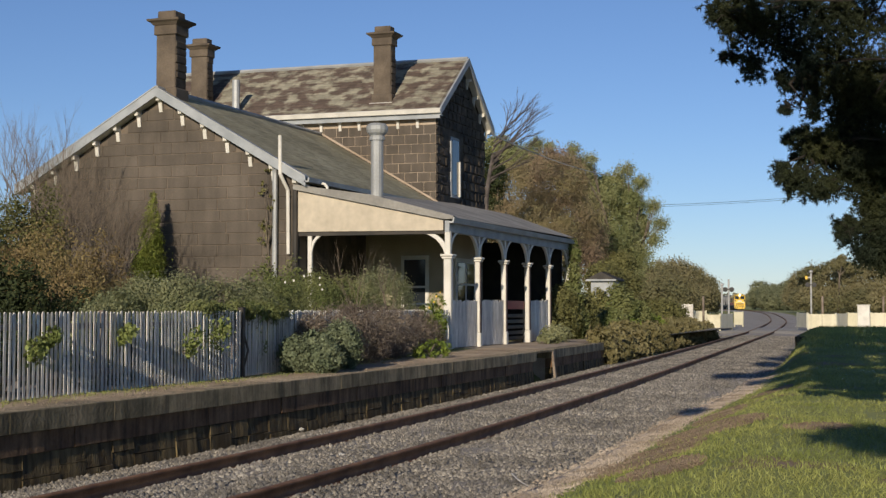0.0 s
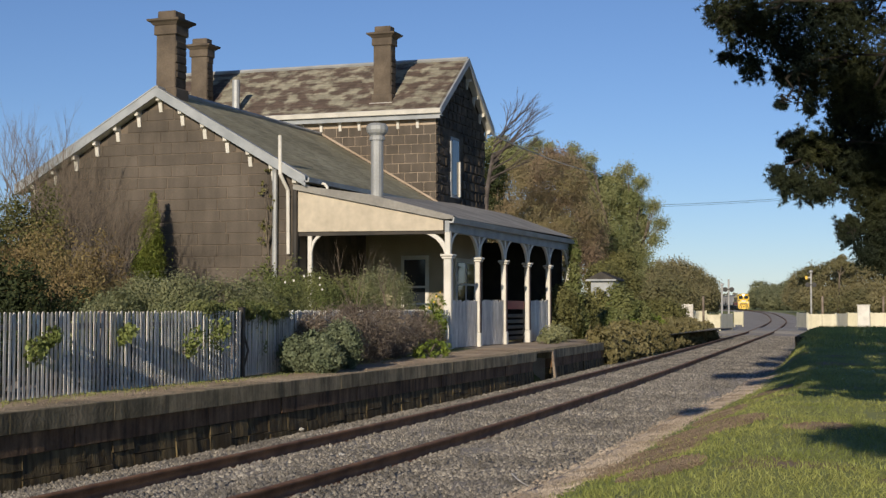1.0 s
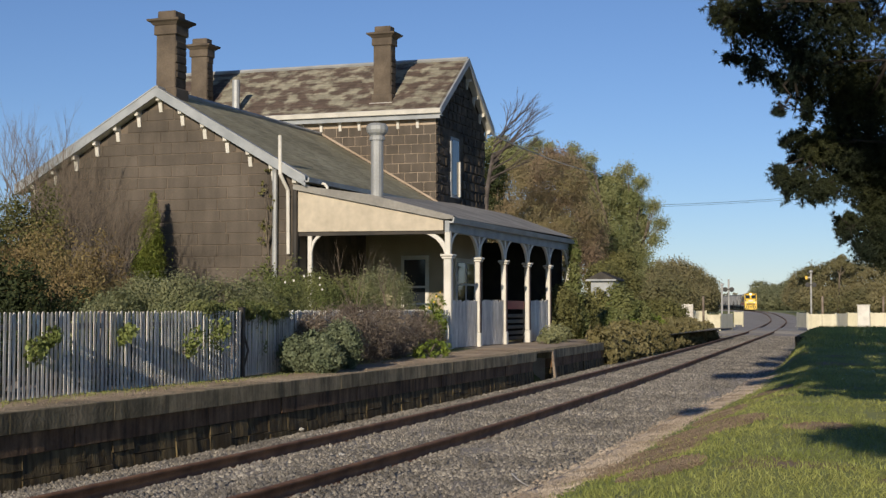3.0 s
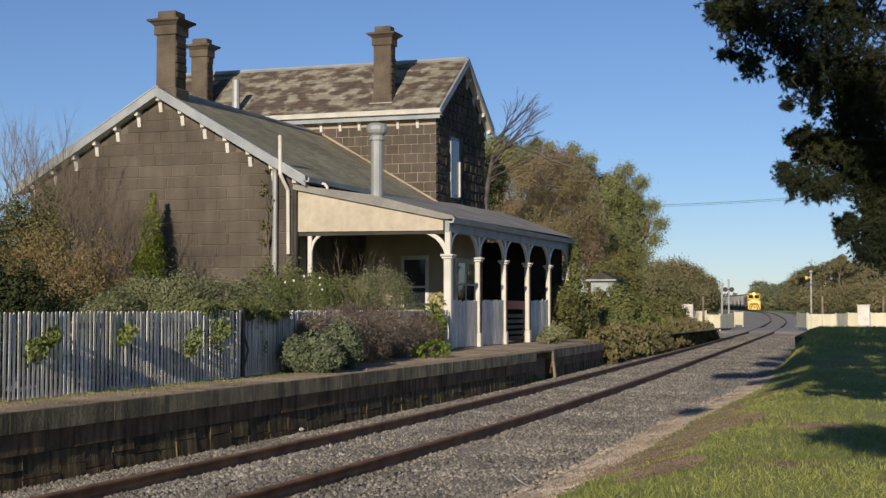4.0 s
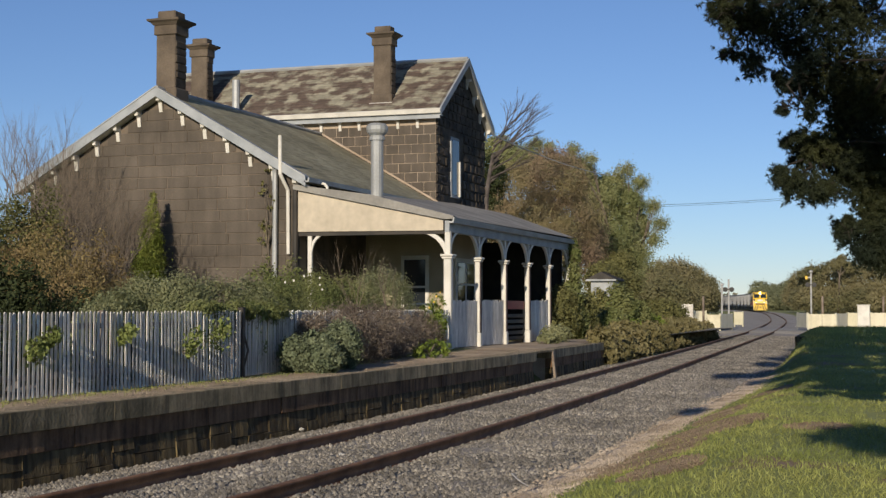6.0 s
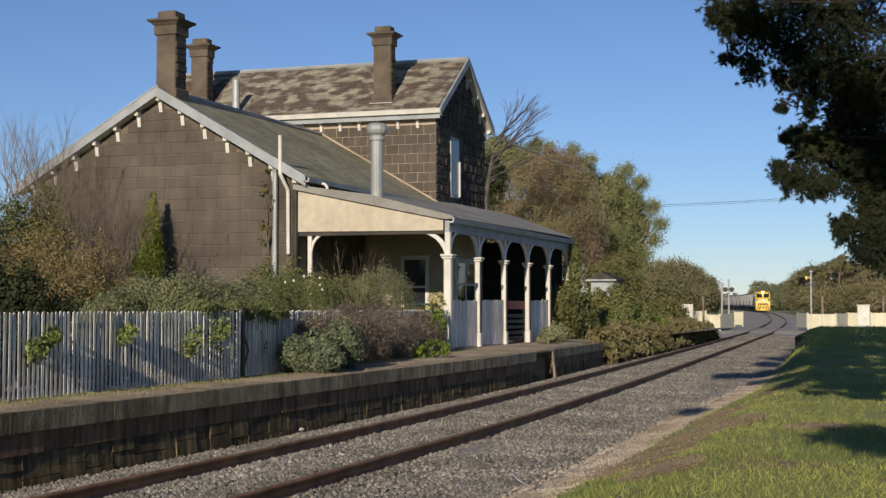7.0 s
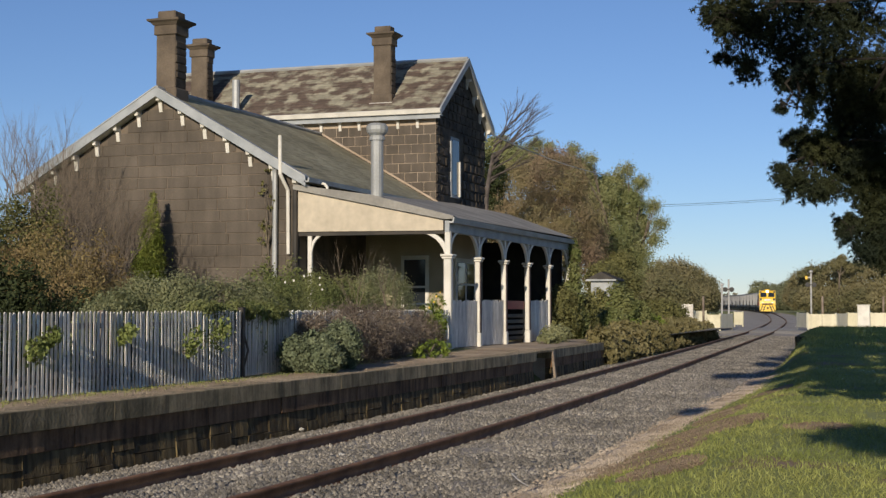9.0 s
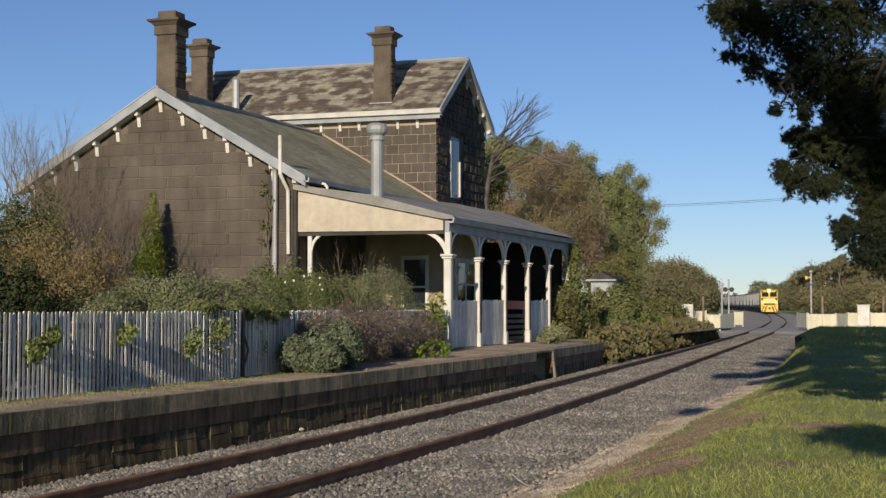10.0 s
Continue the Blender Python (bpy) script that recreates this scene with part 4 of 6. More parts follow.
def gate():
    t = thing("platform_gate", "dark slatted gate with a dull red top between veranda posts", "gate", at=(-11.45, 38.9, PZ))
    for k in range(5):
        part("slat", boxed(-0.02, 0.0, 0.0, 2.2, 0.1 + k * 0.16, 0.2 + k * 0.16, bevel=0.005), DARK, t)
    part("top_board", boxed(-0.02, 0.0, 0.0, 2.2, 0.98, 1.22, bevel=0.005), RED, t, "faded dull red top board")
    for y in (0.05, 2.1):
        part("stile", boxed(-0.05, -0.02, y, y + 0.08, 0.0, 1.2), DARK, t)


gate()

# ---- garden plants ----
shrub("garden_shrub", [
    (-16.14, 22.98, 1.80, 0.55, 0.6, 1.30), (-14.82, 22.38, 1.72, 0.6, 0.6, 1.22), (-15.34, 24.32, 1.75, 0.5, 0.6, 1.25), (-14.55, 23.55, 1.49, 0.4, 0.5, 0.99), (-14.07, 21.60, 1.48, 0.5, 0.5, 0.98), (-16.96, 24.81, 1.89, 0.6, 0.6, 1.39)],
    0.5, 19000, 0.042, BROWN, "tall brown-leaved garden shrub behind the picket fence", r0=0.05, hollow=0.0)
shrub("garden_shrub", [(-18.70, 26.31, 2.19, 0.7, 0.7, 1.69), (-18.42, 26.92, 2.31, 0.5, 0.6, 1.81), (-18.60, 25.29, 2.10, 0.6, 0.6, 1.60)],
    0.5, 14000, 0.055, OLIVE, "tall olive-green shrub beside the gable wall", r0=0.06, hollow=0.3)
# fills the dark hollow under the shrubs; its leaf colour carries the shade
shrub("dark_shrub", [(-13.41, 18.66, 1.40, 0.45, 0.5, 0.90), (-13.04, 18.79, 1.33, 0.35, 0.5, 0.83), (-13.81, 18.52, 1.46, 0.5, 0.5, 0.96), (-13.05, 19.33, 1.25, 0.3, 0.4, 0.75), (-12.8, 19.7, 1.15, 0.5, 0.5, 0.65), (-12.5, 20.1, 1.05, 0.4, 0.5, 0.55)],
    0.5, 9500, 0.05, SHADE_LEAF, "dense shrub behind the fence, shade put into its leaf colour", hollow=0.2)


def bare_tree(name, base, height, spread, label, seed, depth=4, r=0.05, group=""):
    rnd = random.Random(seed)
    t = thing(name, label, "bare tree", group, at=base)
    bm = bmesh.new()
    part("trunk", tube(bmesh.new(), [(0, 0, -0.05), (0.03, 0.02, height * 0.35)], [r, r * 0.8], 6), TWIG, t)
    for _ in range(4):
        bare(bm, Vector((0.03, 0.02, height * rnd.uniform(0.22, 0.35))), Vector((rnd.uniform(-1, 1) * spread, rnd.uniform(-1, 1) * spread, 1)), height * 0.3, r * 0.6, depth, rnd, spread)
    part("bare_crown", bm, TWIG, t)


for px_, seed_, h_ in (((-22.53, 31.50, 1.59), 1, 6.0), ((-21.51, 32.00, 1.59), 2, 6.0), ((-20.48, 32.90, 1.59), 3, 4.4), ((-20.91, 32.50, 1.59), 4, 4.6), ((-22.28, 32.00, 1.59), 5, 6.0), ((-20.12, 33.00, 1.59), 6, 3.4), ((-19.61, 30.00, 1.59), 7, 3.8), ((-19.88, 29.00, 1.59), 8, 3.4)):
    bare_tree("bare_shrub", (px_[0], px_[1], 0.5), h_, 0.38, "leafless twiggy shrub against the bluestone gable", seed_, 4, 0.035, "leafless garden shrubs")
for px_, seed_, h_ in (((-20.9, 29.2), 41, 4.9), ((-20.2, 29.6), 42, 5.2), ((-19.4, 29.3), 43, 5.1), ((-18.8, 29.8), 44, 4.5), ((-18.1, 29.5), 45, 3.9), ((-19.9, 28.2), 46, 4.4), ((-18.9, 28.4), 47, 4.0), ((-17.4, 27.0), 48, 2.9), ((-18.2, 27.4), 49, 3.3), ((-19.2, 30.8), 50, 4.9)):
    bare_tree("bare_shrub", (px_[0], px_[1], 0.5), h_ - 0.2, 0.55, "dense leafless brown twigs of an overgrown garden shrub", seed_, 5, 0.026, "leafless garden shrubs")
for px_, seed_, h_ in (((-10.86, 26.43, 1.58), 11, 2.2), ((-11.26, 29.47, 1.58), 12, 2.2)):
    bare_tree("sapling", (px_[0], px_[1], 0.5), h_, 0.4, "thin leafless sapling in front of the veranda", seed_, 3, 0.014, "saplings")

cy = thing("cypress", "slim young yellow-green cypress against the gable wall", "tree", at=(-19.34, 33.05, -0.02)[:2] + (0.5,))
part("trunk", tube(bmesh.new(), [(0, 0, -0.1), (0.02, 0, 1.4), (0.08, 0, 3.6)], [0.06, 0.04, 0.01], 6), BARK, cy)
part("crown", leaves("crown", [(0.1, 0, 3.75, 0.08, 0.1, 0.35), (0.07, 0, 3.3, 0.17, 0.17, 0.5), (0.04, 0, 2.7, 0.27, 0.27, 0.65), (0, 0, 2.0, 0.37, 0.37, 0.8), (0, 0, 1.1, 0.42, 0.42, 0.85)], 30000, 0.03, CYPRESS, 0.4, 0.3, None, 30, 0.22), CYPRESS, cy)

shrub("lavender_hedge", [(-11.55, 18.79, 1.12, 0.33, 0.5, 0.62), (-11.67, 19.80, 1.22, 0.42, 0.5, 0.72), (-10.88, 19.54, 1.24, 0.45, 0.5, 0.74), (-10.67, 20.24, 1.21, 0.4, 0.5, 0.71), (-10.44, 20.96, 1.21, 0.4, 0.5, 0.71), (-11.56, 18.27, 1.03, 0.25, 0.4, 0.53)],
    0.5, 36000, 0.036, SILVER, "clipped grey-green hedge showing above the picket fence", "hedge", slim=0.4, hollow=0.92)
shrub("flowering_shrub", [(-11.12, 23.68, 1.28, 0.45, 0.5, 0.78), (-11.76, 26.63, 1.35, 0.45, 0.5, 0.85), (-11.80, 28.20, 1.33, 0.4, 0.4, 0.83), (-10.93, 22.48, 1.23, 0.35, 0.4, 0.73)],
    0.5, 24000, 0.036, HEDGE, "green garden shrub dotted with small white flowers", slim=0.4, hollow=0.8)
shrub("round_shrub", [(-11.91, 30.80, 1.44, 0.55, 0.5, 0.94), (-12.19, 30.29, 1.37, 0.4, 0.5, 0.87), (-11.52, 30.94, 1.30, 0.3, 0.4, 0.80)],
    0.5, 18000, 0.036, SILVER, "rounded grey-green shrub in front of the veranda", slim=0.35, hollow=0.85)
shrub("dry_creeper", [(-9.76, 21.84, 0.96, 0.25, 0.25, 0.46), (-9.87, 22.97, 1.01, 0.4, 0.35, 0.51), (-10.06, 24.38, 1.03, 0.45, 0.4, 0.53), (-10.32, 26.09, 1.02, 0.5, 0.45, 0.52), (-10.54, 27.92, 1.00, 0.5, 0.45, 0.50), (-10.84, 30.14, 0.97, 0.45, 0.4, 0.47), (-10.01, 24.73, 0.85, 0.5, 0.4, 0.35), (-10.30, 26.96, 0.81, 0.5, 0.4, 0.31), (-10.88, 31.20, 0.85, 0.3, 0.3, 0.35)],
    0.5, 26000, 0.04, DRY, "tangle of dry brown creeper smothering the fence", "creeper", slim=0.3, hollow=0.7)
shrub("silver_shrub", [(-9.47, 20.69, 0.77, 0.25, 0.25, 0.27), (-9.26, 20.97, 0.81, 0.3, 0.28, 0.31), (-9.26, 22.02, 0.88, 0.3, 0.28, 0.38), (-8.97, 20.65, 0.72, 0.25, 0.25, 0.22)],
    0.5, 15000, 0.042, SAGE, "silvery green shrub on the platform in front of the fence", slim=0.5, hollow=0.75)
shrub("flowering_bush", [(-10.81, 31.40, 1.21, 0.2, 0.2, 0.71), (-11.00, 31.14, 1.07, 0.2, 0.2, 0.57)], 0.5, 1500, 0.05, BRIGHT, "yellow-flowered bush beside the corner post")
shrub("weed_clump", [(-9.62, 27.94, 0.69, 0.25, 0.25, 0.19), (-9.78, 27.36, 0.63, 0.25, 0.2, 0.13)], 0.5, 900, 0.04, BRIGHT, "low green weeds at the foot of the fence", "weeds")
shrub("climber", [(-14.01, 29.53, 1.65, 0.4, 0.35, 1.15), (-14.16, 28.97, 1.48, 0.35, 0.35, 0.98), (-13.78, 29.94, 1.59, 0.3, 0.3, 1.09), (-14.05, 32.0, 1.35, 0.4, 0.35, 0.85), (-13.6, 31.9, 1.3, 0.4, 0.35, 0.8)], 0.5, 4200, 0.05, HEDGE, "loose yellow-green climber at the gable corner", "climber", hollow=0.3)
ep = thing("elbow_vent", "short white curled vent pipe on the roof edge", "vent pipe", at=(-14.91, 34.30, 4.64))
part("pipe", tube(bmesh.new(), [(0.06, 0, -0.2), (0.06, 0, 0.0), (0.0, 0, 0.08), (-0.08, 0, 0.1)], 0.04, 8), WHITE, ep)
gt = thing("garden_table", "small white garden table beside the veranda", "table", at=(-11.63, 32.51, 1.61)[:2] + (0.5,))
part("tabletop", boxed(-0.3, 0.3, -0.25, 0.25, 1.08, 1.13, bevel=0.015), WHITE, gt)
for sx_, sy_ in ((-1, -1), (1, -1), (-1, 1), (1, 1)):
    part("leg", boxed(sx_ * 0.25 - 0.02, sx_ * 0.25 + 0.02, sy_ * 0.2 - 0.02, sy_ * 0.2 + 0.02, 0, 1.08), WHITE, gt)
shrub("wall_climber", [(*(-16.28, 33.75, 5.03), .12, .1, .25), (*(-16.36, 33.72, 4.59), .16, .1, .2), (*(-16.16, 33.72, 4.14), .1, .1, .3), (*(-16.28, 33.70, 3.49), .2, .12, .4)], 0.5, 380, 0.05, OLIVE, "thin climber creeping up the gable corner", "climber", hollow=0.2, r0=0.02)
shrub("overhanging_spray", [(-9.66, 18.1, 1.5, 0.16, 0.55, 0.12), (-9.72, 19.3, 1.48, 0.16, 0.6, 0.13), (-9.8, 20.4, 1.45, 0.2, 0.6, 0.14)], 0.5, 6000, 0.036, HEDGE, "green spray of a garden shrub hanging over the fence", r0=0.02, slim=0.4, hollow=0.2)
# shoots growing through the pickets
for i, (q, r) in enumerate((((-9.44, 13.70, 1.06), .1), ((-9.42, 13.97, 1.20), .07), ((-9.44, 15.59, 1.19), .08), ((-9.40, 17.20, 1.07), .13), ((-9.40, 17.92, 1.15), .17), ((-9.85, 19.78, 1.26), .14), ((-9.85, 20.07, 0.89), .12))):
    s = thing("fence_shoot", "bright green leafy shoot poking through the pickets", "plant", "shoots on the fence", at=q)
    part("stem", tube(bmesh.new(), [(-0.25, 0, -0.3), (-0.08, 0, -0.08), (0, 0, r)], [0.008, 0.006, 0.003], 5), BARK, s)
    part("foliage", leaves("foliage", [(0, 0, 0, 0.09, r * 1.2, r), (0, r, r * 0.7, 0.06, r * 0.7, r * 0.6), (0, -r * 0.6, -r, 0.06, r * 0.6, r * 0.6)], 240, 0.034, SHOOT, 0.6, 0.1, None, 9, 0.5), SHOOT, s)["kind"] = "stuff"

# green end of the veranda and the overgrown platform beyond
shrub("ivy_column", [(-11.2, 46.3, 3.3, .22, .28, .42), (-11.22, 46.2, 2.58, .27, .32, .6), (-11.25, 46.1, 1.81, .36, .4, .7), (-11.2, 46.1, 1.04, .45, .5, .6)], 0.5, 6000, 0.07, HEDGE, "ivy climbing the end post of the veranda", "ivy", hollow=0.3)
shrub("garden_bush", [(-11.43, 45.24, 1.35, 0.6, 0.6, 0.85), (-11.18, 46.92, 1.25, 0.6, 0.6, 0.75), (-11.61, 44.14, 1.14, 0.35, 0.4, 0.64)], 0.5, 7500, 0.07, OLIVE, "olive-green bush beside the veranda end")
shrub("dark_bush", [(-12.42, 54.95, 1.37, 0.5, 0.6, 0.87), (-12.01, 55.10, 1.17, 0.5, 0.6, 0.67)], 0.5, 4000, 0.08, OLIVE, "dark green bush behind the platform", hollow=0.3)
shrub("garden_bush", [(-11.59, 55.23, 1.42, 0.7, 0.7, 0.92), (-11.17, 56.45, 1.12, 0.6, 0.6, 0.62), (-11.27, 52.20, 0.96, 0.6, 0.6, 0.46)], 0.5, 8500, 0.08, HEDGE, "leafy green bush on the overgrown platform")
shrub("garden_bush", [(-13.4, 72.6, 1.16, 1.0, 0.9, 0.75), (-12.6, 73.0, 1.1, 0.8, 0.8, 0.7), (-13.0, 67.0, 0.98, 0.7, 0.7, 0.5)], 0.5, 8000, 0.09, OLIVE, "straggling olive bush near the platform end")
shrub("weed_clump", [(-10.67, 41.85, 0.73, 0.45, 0.4, 0.23), (-10.40, 39.84, 0.65, 0.3, 0.3, 0.15)], 0.5, 3000, 0.05, SILVER, "grey-green weeds on the platform", "weeds")
shrub("weed_clump", [(-10.83, 57.65, 0.86, 0.6, 0.5, 0.36), (-10.99, 54.43, 0.76, 0.5, 0.4, 0.26)], 0.5, 3000, 0.06, BRIGHT, "bright green weeds on the platform", "weeds")


def trailing_hedge():
    blobs = [(edge(y) - 0.15 + 0.011 * (y - 42), y, 0.4 + 0.08 * math.sin(y * 1.7), 0.29 + 0.08 * math.sin(y * 2.1), 0.42, 0.4) for y in np.arange(41.5, 74.3, 0.8)]
    blobs += [(edge(y) - 0.75, y, 0.68 + 0.1 * math.sin(y * 0.9), 0.5, 0.8, 0.22) for y in np.arange(46, 74, 1.3)]
    blobs += [(edge(y) + 0.08 + 0.011 * (y - 42), y, 0.1, 0.26, 0.36, 0.26) for y in np.arange(42, 74.3, 0.8)]
    solo("trailing_hedge", leaves("trailing_hedge", blobs, 100000, 0.058, HEDGE_BROWN, 0.5, 0.7, -0.12), HEDGE_BROWN, "brown-green hedge trailing over the platform wall", "hedge", "stuff")


trailing_hedge()


# ---- trees behind the station ----
def tree(name, base, blobs, n, size, mat, label, r0=0.25, slim=0.5, hollow=0.45, spread=0.16):
    rnd = random.Random(n)
    t = thing(name, label, "tree", at=base)
    loc = [(b[0] - base[0], b[1] - base[1], b[2] - base[2], *b[3:]) for b in blobs]
    part("trunk", limbs((0, 0, -0.2), loc, r0, rnd, 2, 8), BARK, t)
    part("crown", leaves("crown", loc, int(n * 2.5), size * 0.48, mat, slim, hollow, None, 26, spread), mat, t)
    return t


tree("russet_tree", (-19.57, 72.65, 1.08)[:2] + (0.3,), [(*(-20.19, 71.11, 7.32), 1.7, 1.7, 1.5), (*(-18.79, 72.62, 7.99), 1.9, 1.7, 1.7), (*(-20.49, 70.04, 5.38), 1.5, 1.6, 1.5), (*(-18.36, 73.90, 6.28), 2.0, 1.8, 1.8), (*(-18.86, 70.60, 5.10), 1.9, 1.8, 1.7), (*(-17.61, 75.26, 4.99), 1.2, 1.4, 1.2), (*(-19.56, 70.44, 3.38), 1.8, 1.6, 1.4), (*(-18.14, 73.01, 4.02), 1.8, 1.6, 1.4)],
    48000, 0.13, RUSSET, "wide tree with thin russet and olive foliage behind the station", 0.28, 0.28, 0.6)
tree("olive_tree", (-18.93, 84.49, 1.18)[:2] + (0.3,), [(*(-22.90, 80.64, 10.08), 1.3, 1.5, 0.9), (*(-21.60, 82.16, 9.78), 1.4, 1.4, 0.8), (*(-19.93, 82.74, 9.41), 1.1, 1.4, 0.9), (*(-19.00, 84.17, 8.09), 1.6, 1.6, 1.3), (*(-18.24, 85.45, 8.85), 0.8, 1.1, 0.8), (*(-17.51, 85.75, 7.76), 1.0, 1.3, 1.1), (*(-17.14, 86.98, 6.69), 0.75, 1.2, 0.9), (*(-18.23, 84.53, 5.73), 1.7, 1.6, 1.6), (*(-17.65, 85.83, 4.76), 1.2, 1.4, 1.2), (*(-23.98, 80.25, 10.74), 0.9, 1.2, 0.8)],
    42000, 0.13, TREE_OLIVE, "tall olive-green tree with a loose uneven crown", 0.3)
tree("dark_tree", (-14.89, 68.95, 1.25)[:2] + (0.3,), [(*(-15.13, 68.80, 2.89), 0.9, 1.0, 0.9), (*(-14.63, 71.09, 2.65), 0.8, 1.0, 0.8), (*(-14.95, 72.00, 3.67), 0.7, 0.9, 0.7)], 9000, 0.1, OLIVE, "dark rounded tree beside a small white shed", 0.12)


def leaning_tree():
    """A leafless tree whose boughs all sweep one way."""
    rnd = random.Random(33)
    t = thing("bare_tree", "leafless grey tree behind the upper gable", "bare tree", at=(-19.4, 63.0, 0.3))
    part("trunk", tube(bmesh.new(), [(0, 0, -0.3), (-0.1, 0, 3.5), (0.05, 0, 6.4), (0.35, 0, 8.2)], [0.2, 0.17, 0.12, 0.06], 8), DARK_TWIG, t)
    bm = bmesh.new()
    for k in range(11):
        h = 6.9 + 0.19 * k
        d = Vector((rnd.uniform(0.4, 1.9), rnd.uniform(-0.5, 0.5), rnd.uniform(0.45, 1.0)))
        bare(bm, Vector((0.05 + 0.15 * max(0, h - 6.4), 0, h)), d, rnd.uniform(1.05, 1.5), 0.045, 4, rnd, 0.42)
    part("bare_crown", bm, DARK_TWIG, t)


leaning_tree()
tree("dark_tree", (-21.3, 70.0, 0.3), [(-21.7, 70, 8.4, .8, 1, 1.1), (-21.3, 70, 6.6, .9, 1, 1.2), (-20.9, 69.6, 8.0, .6, .8, .8), (-21.2, 69.6, 5.0, .8, .9, 1.1)], 12000, 0.11, SHADE_LEAF, "dark tree behind the upper gable, shade put into its leaves", 0.15)
tufts = [(*p, r, r, r * 0.85) for p, r in (((-21.6, 80.2, 10.95), .45), ((-20.9, 80.5, 10.75), .4), ((-19.6, 81.0, 10.6), .5), ((-18.7, 81.5, 10.15), .4), ((-17.35, 84.9, 9.75), .5), ((-16.6, 85.6, 9.0), .5), ((-16.0, 86.2, 7.6), .5), ((-15.6, 86.6, 6.6), .55), ((-16.0, 86.4, 5.6), .6), ((-16.7, 85.5, 4.6), .8), ((-17.2, 85.0, 3.6), .8))]
tree("pepper_tree", (-17.6, 85.6, 0.3), tufts, 9000, 0.12, TREE_OLIVE, "feathery grey-green tree showing round the taller crown", 0.16, 0.35, 0.0, 0.45)


def shed():
    t = thing("white_shed", "small white shed with a shallow roof among the trees", "shed", at=(-14.8, 66.81, 0.5))
    part("wall", boxed(-0.55, 0.5, 0, 1.5, -0.7, 2.35), BARGE, t)
    bm = bmesh.new()
    prism(bm, [(-0.75, 2.3), (0.7, 2.3), (0.7, 2.36), (-0.05, 2.72), (-0.75, 2.36)], "y", -0.2, 1.7)
    part("roof", bm, DARK, t)
    part("fascia", boxed(-0.75, 0.7, -0.23, -0.2, 2.28, 2.36), BARGE, t)
    part("window", boxed(-0.3, 0.2, -0.03, -0.004, 1.2, 1.8), GLASS, t)


shed()
wf = thing("paling_panel", "pale upright paling panel at the platform end", "fence", at=(-12.31, 76.19, 0.78)[:2] + (0.45,))
for k in range(6):
    part("paling", boxed(-0.3 + k * 0.1, -0.205 + k * 0.1, -0.01, 0.01, 0, 1.25 + 0.02 * (k % 2)), PICKET, wf)
part("rail", boxed(-0.3, 0.3, 0.01, 0.05, 0.9, 0.97), PICKET, wf)

# ---- distance ----
solo("far_wood", leaves("far_wood", [(*(-36.49, 188.34, 4.13), 3.2, 4, 3.0), (*(-35.27, 194.01, 4.96), 2.9, 4, 2.7), (*(-33.94, 199.73, 5.36), 2.9, 4, 2.6), (*(-32.74, 205.45, 4.73), 2.5, 4, 2.6), (*(-32.36, 216.18, 4.05), 1.9, 4, 2.2), (*(-31.58, 179.49, 2.93), 4, 4, 2.2), (*(-30.59, 195.70, 2.67), 2.6, 4, 2.0), (*(-37.26, 182.83, 3.33), 3, 4, 2.6), (*(-40.36, 187.01, 4.50), 3, 4, 3.5), (*(-29.30, 201.43, 2.54), 1.2, 4, 1.6)], 90000, 0.125, FAR_OLIVE, 0.6, 0.7, None, 26, 0.14), FAR_OLIVE, "distant rounded olive-brown trees beyond the platform", "trees", "stuff")
solo("far_wood", leaves("far_wood", [(*(-47.94, 427.54, 5.63), 3, 5, 3.2), (*(-44.22, 418.27, 4.73), 3.5, 5, 3.2), (*(-39.73, 409.23, 4.65), 4, 5, 3.0), (*(-34.91, 389.70, 5.24), 4, 5, 3.4), (*(-51.88, 447.41, 4.11), 2.5, 5, 2.4), (*(-40.20, 398.57, 3.05), 5, 5, 2.2), (*(-31.76, 369.73, 2.93), 5, 5, 2.2)], 46000, 0.22, FAR_GREEN, 0.6, 0.7, None, 26, 0.14), FAR_GREEN, "distant dull green trees along the railway", "trees", "stuff")
solo("far_wood", leaves("far_wood", [(*(-22.78, 277.52, 5.75), 3, 4, 2.6), (*(-19.89, 273.19, 6.19), 3.4, 4, 3.2), (*(-16.61, 269.01, 6.61), 3.4, 4, 3.4), (*(-12.99, 264.98, 6.02), 3.6, 4, 3.6), (*(-9.48, 260.89, 5.93), 3.6, 4, 3.6), (*(-5.77, 262.15, 5.93), 3.6, 4, 3.8), (*(-20.13, 262.68, 3.02), 4, 4, 2.2), (*(-15.09, 259.12, 2.79), 4, 4, 2.2), (*(-10.24, 255.48, 2.77), 4, 4, 2.2), (*(-5.70, 257.03, 2.77), 4, 4, 2.2), (*(-1.12, 258.50, 4.88), 4, 4, 3.6), (*(-24.69, 287.53, 3.71), 3, 4, 2.2)], 90000, 0.15, FAR_OLIVE, 0.6, 0.7, None, 26, 0.14), FAR_OLIVE, "distant olive-brown eucalypts beyond the crossing", "trees", "stuff")
solo("far_wood", leaves("far_wood", [(x, 900 + 60 * math.sin(x * 0.05), 5.2 + 2.0 * math.sin(x * 0.31), 14, 10, 4.0 + 1.5 * math.sin(x * 0.7)) for x in range(-330, 120, 14)], 16000, 1.3, FAR_HAZE, 0.7, 0.3), FAR_HAZE, "low line of trees along the horizon", "trees", "stuff")
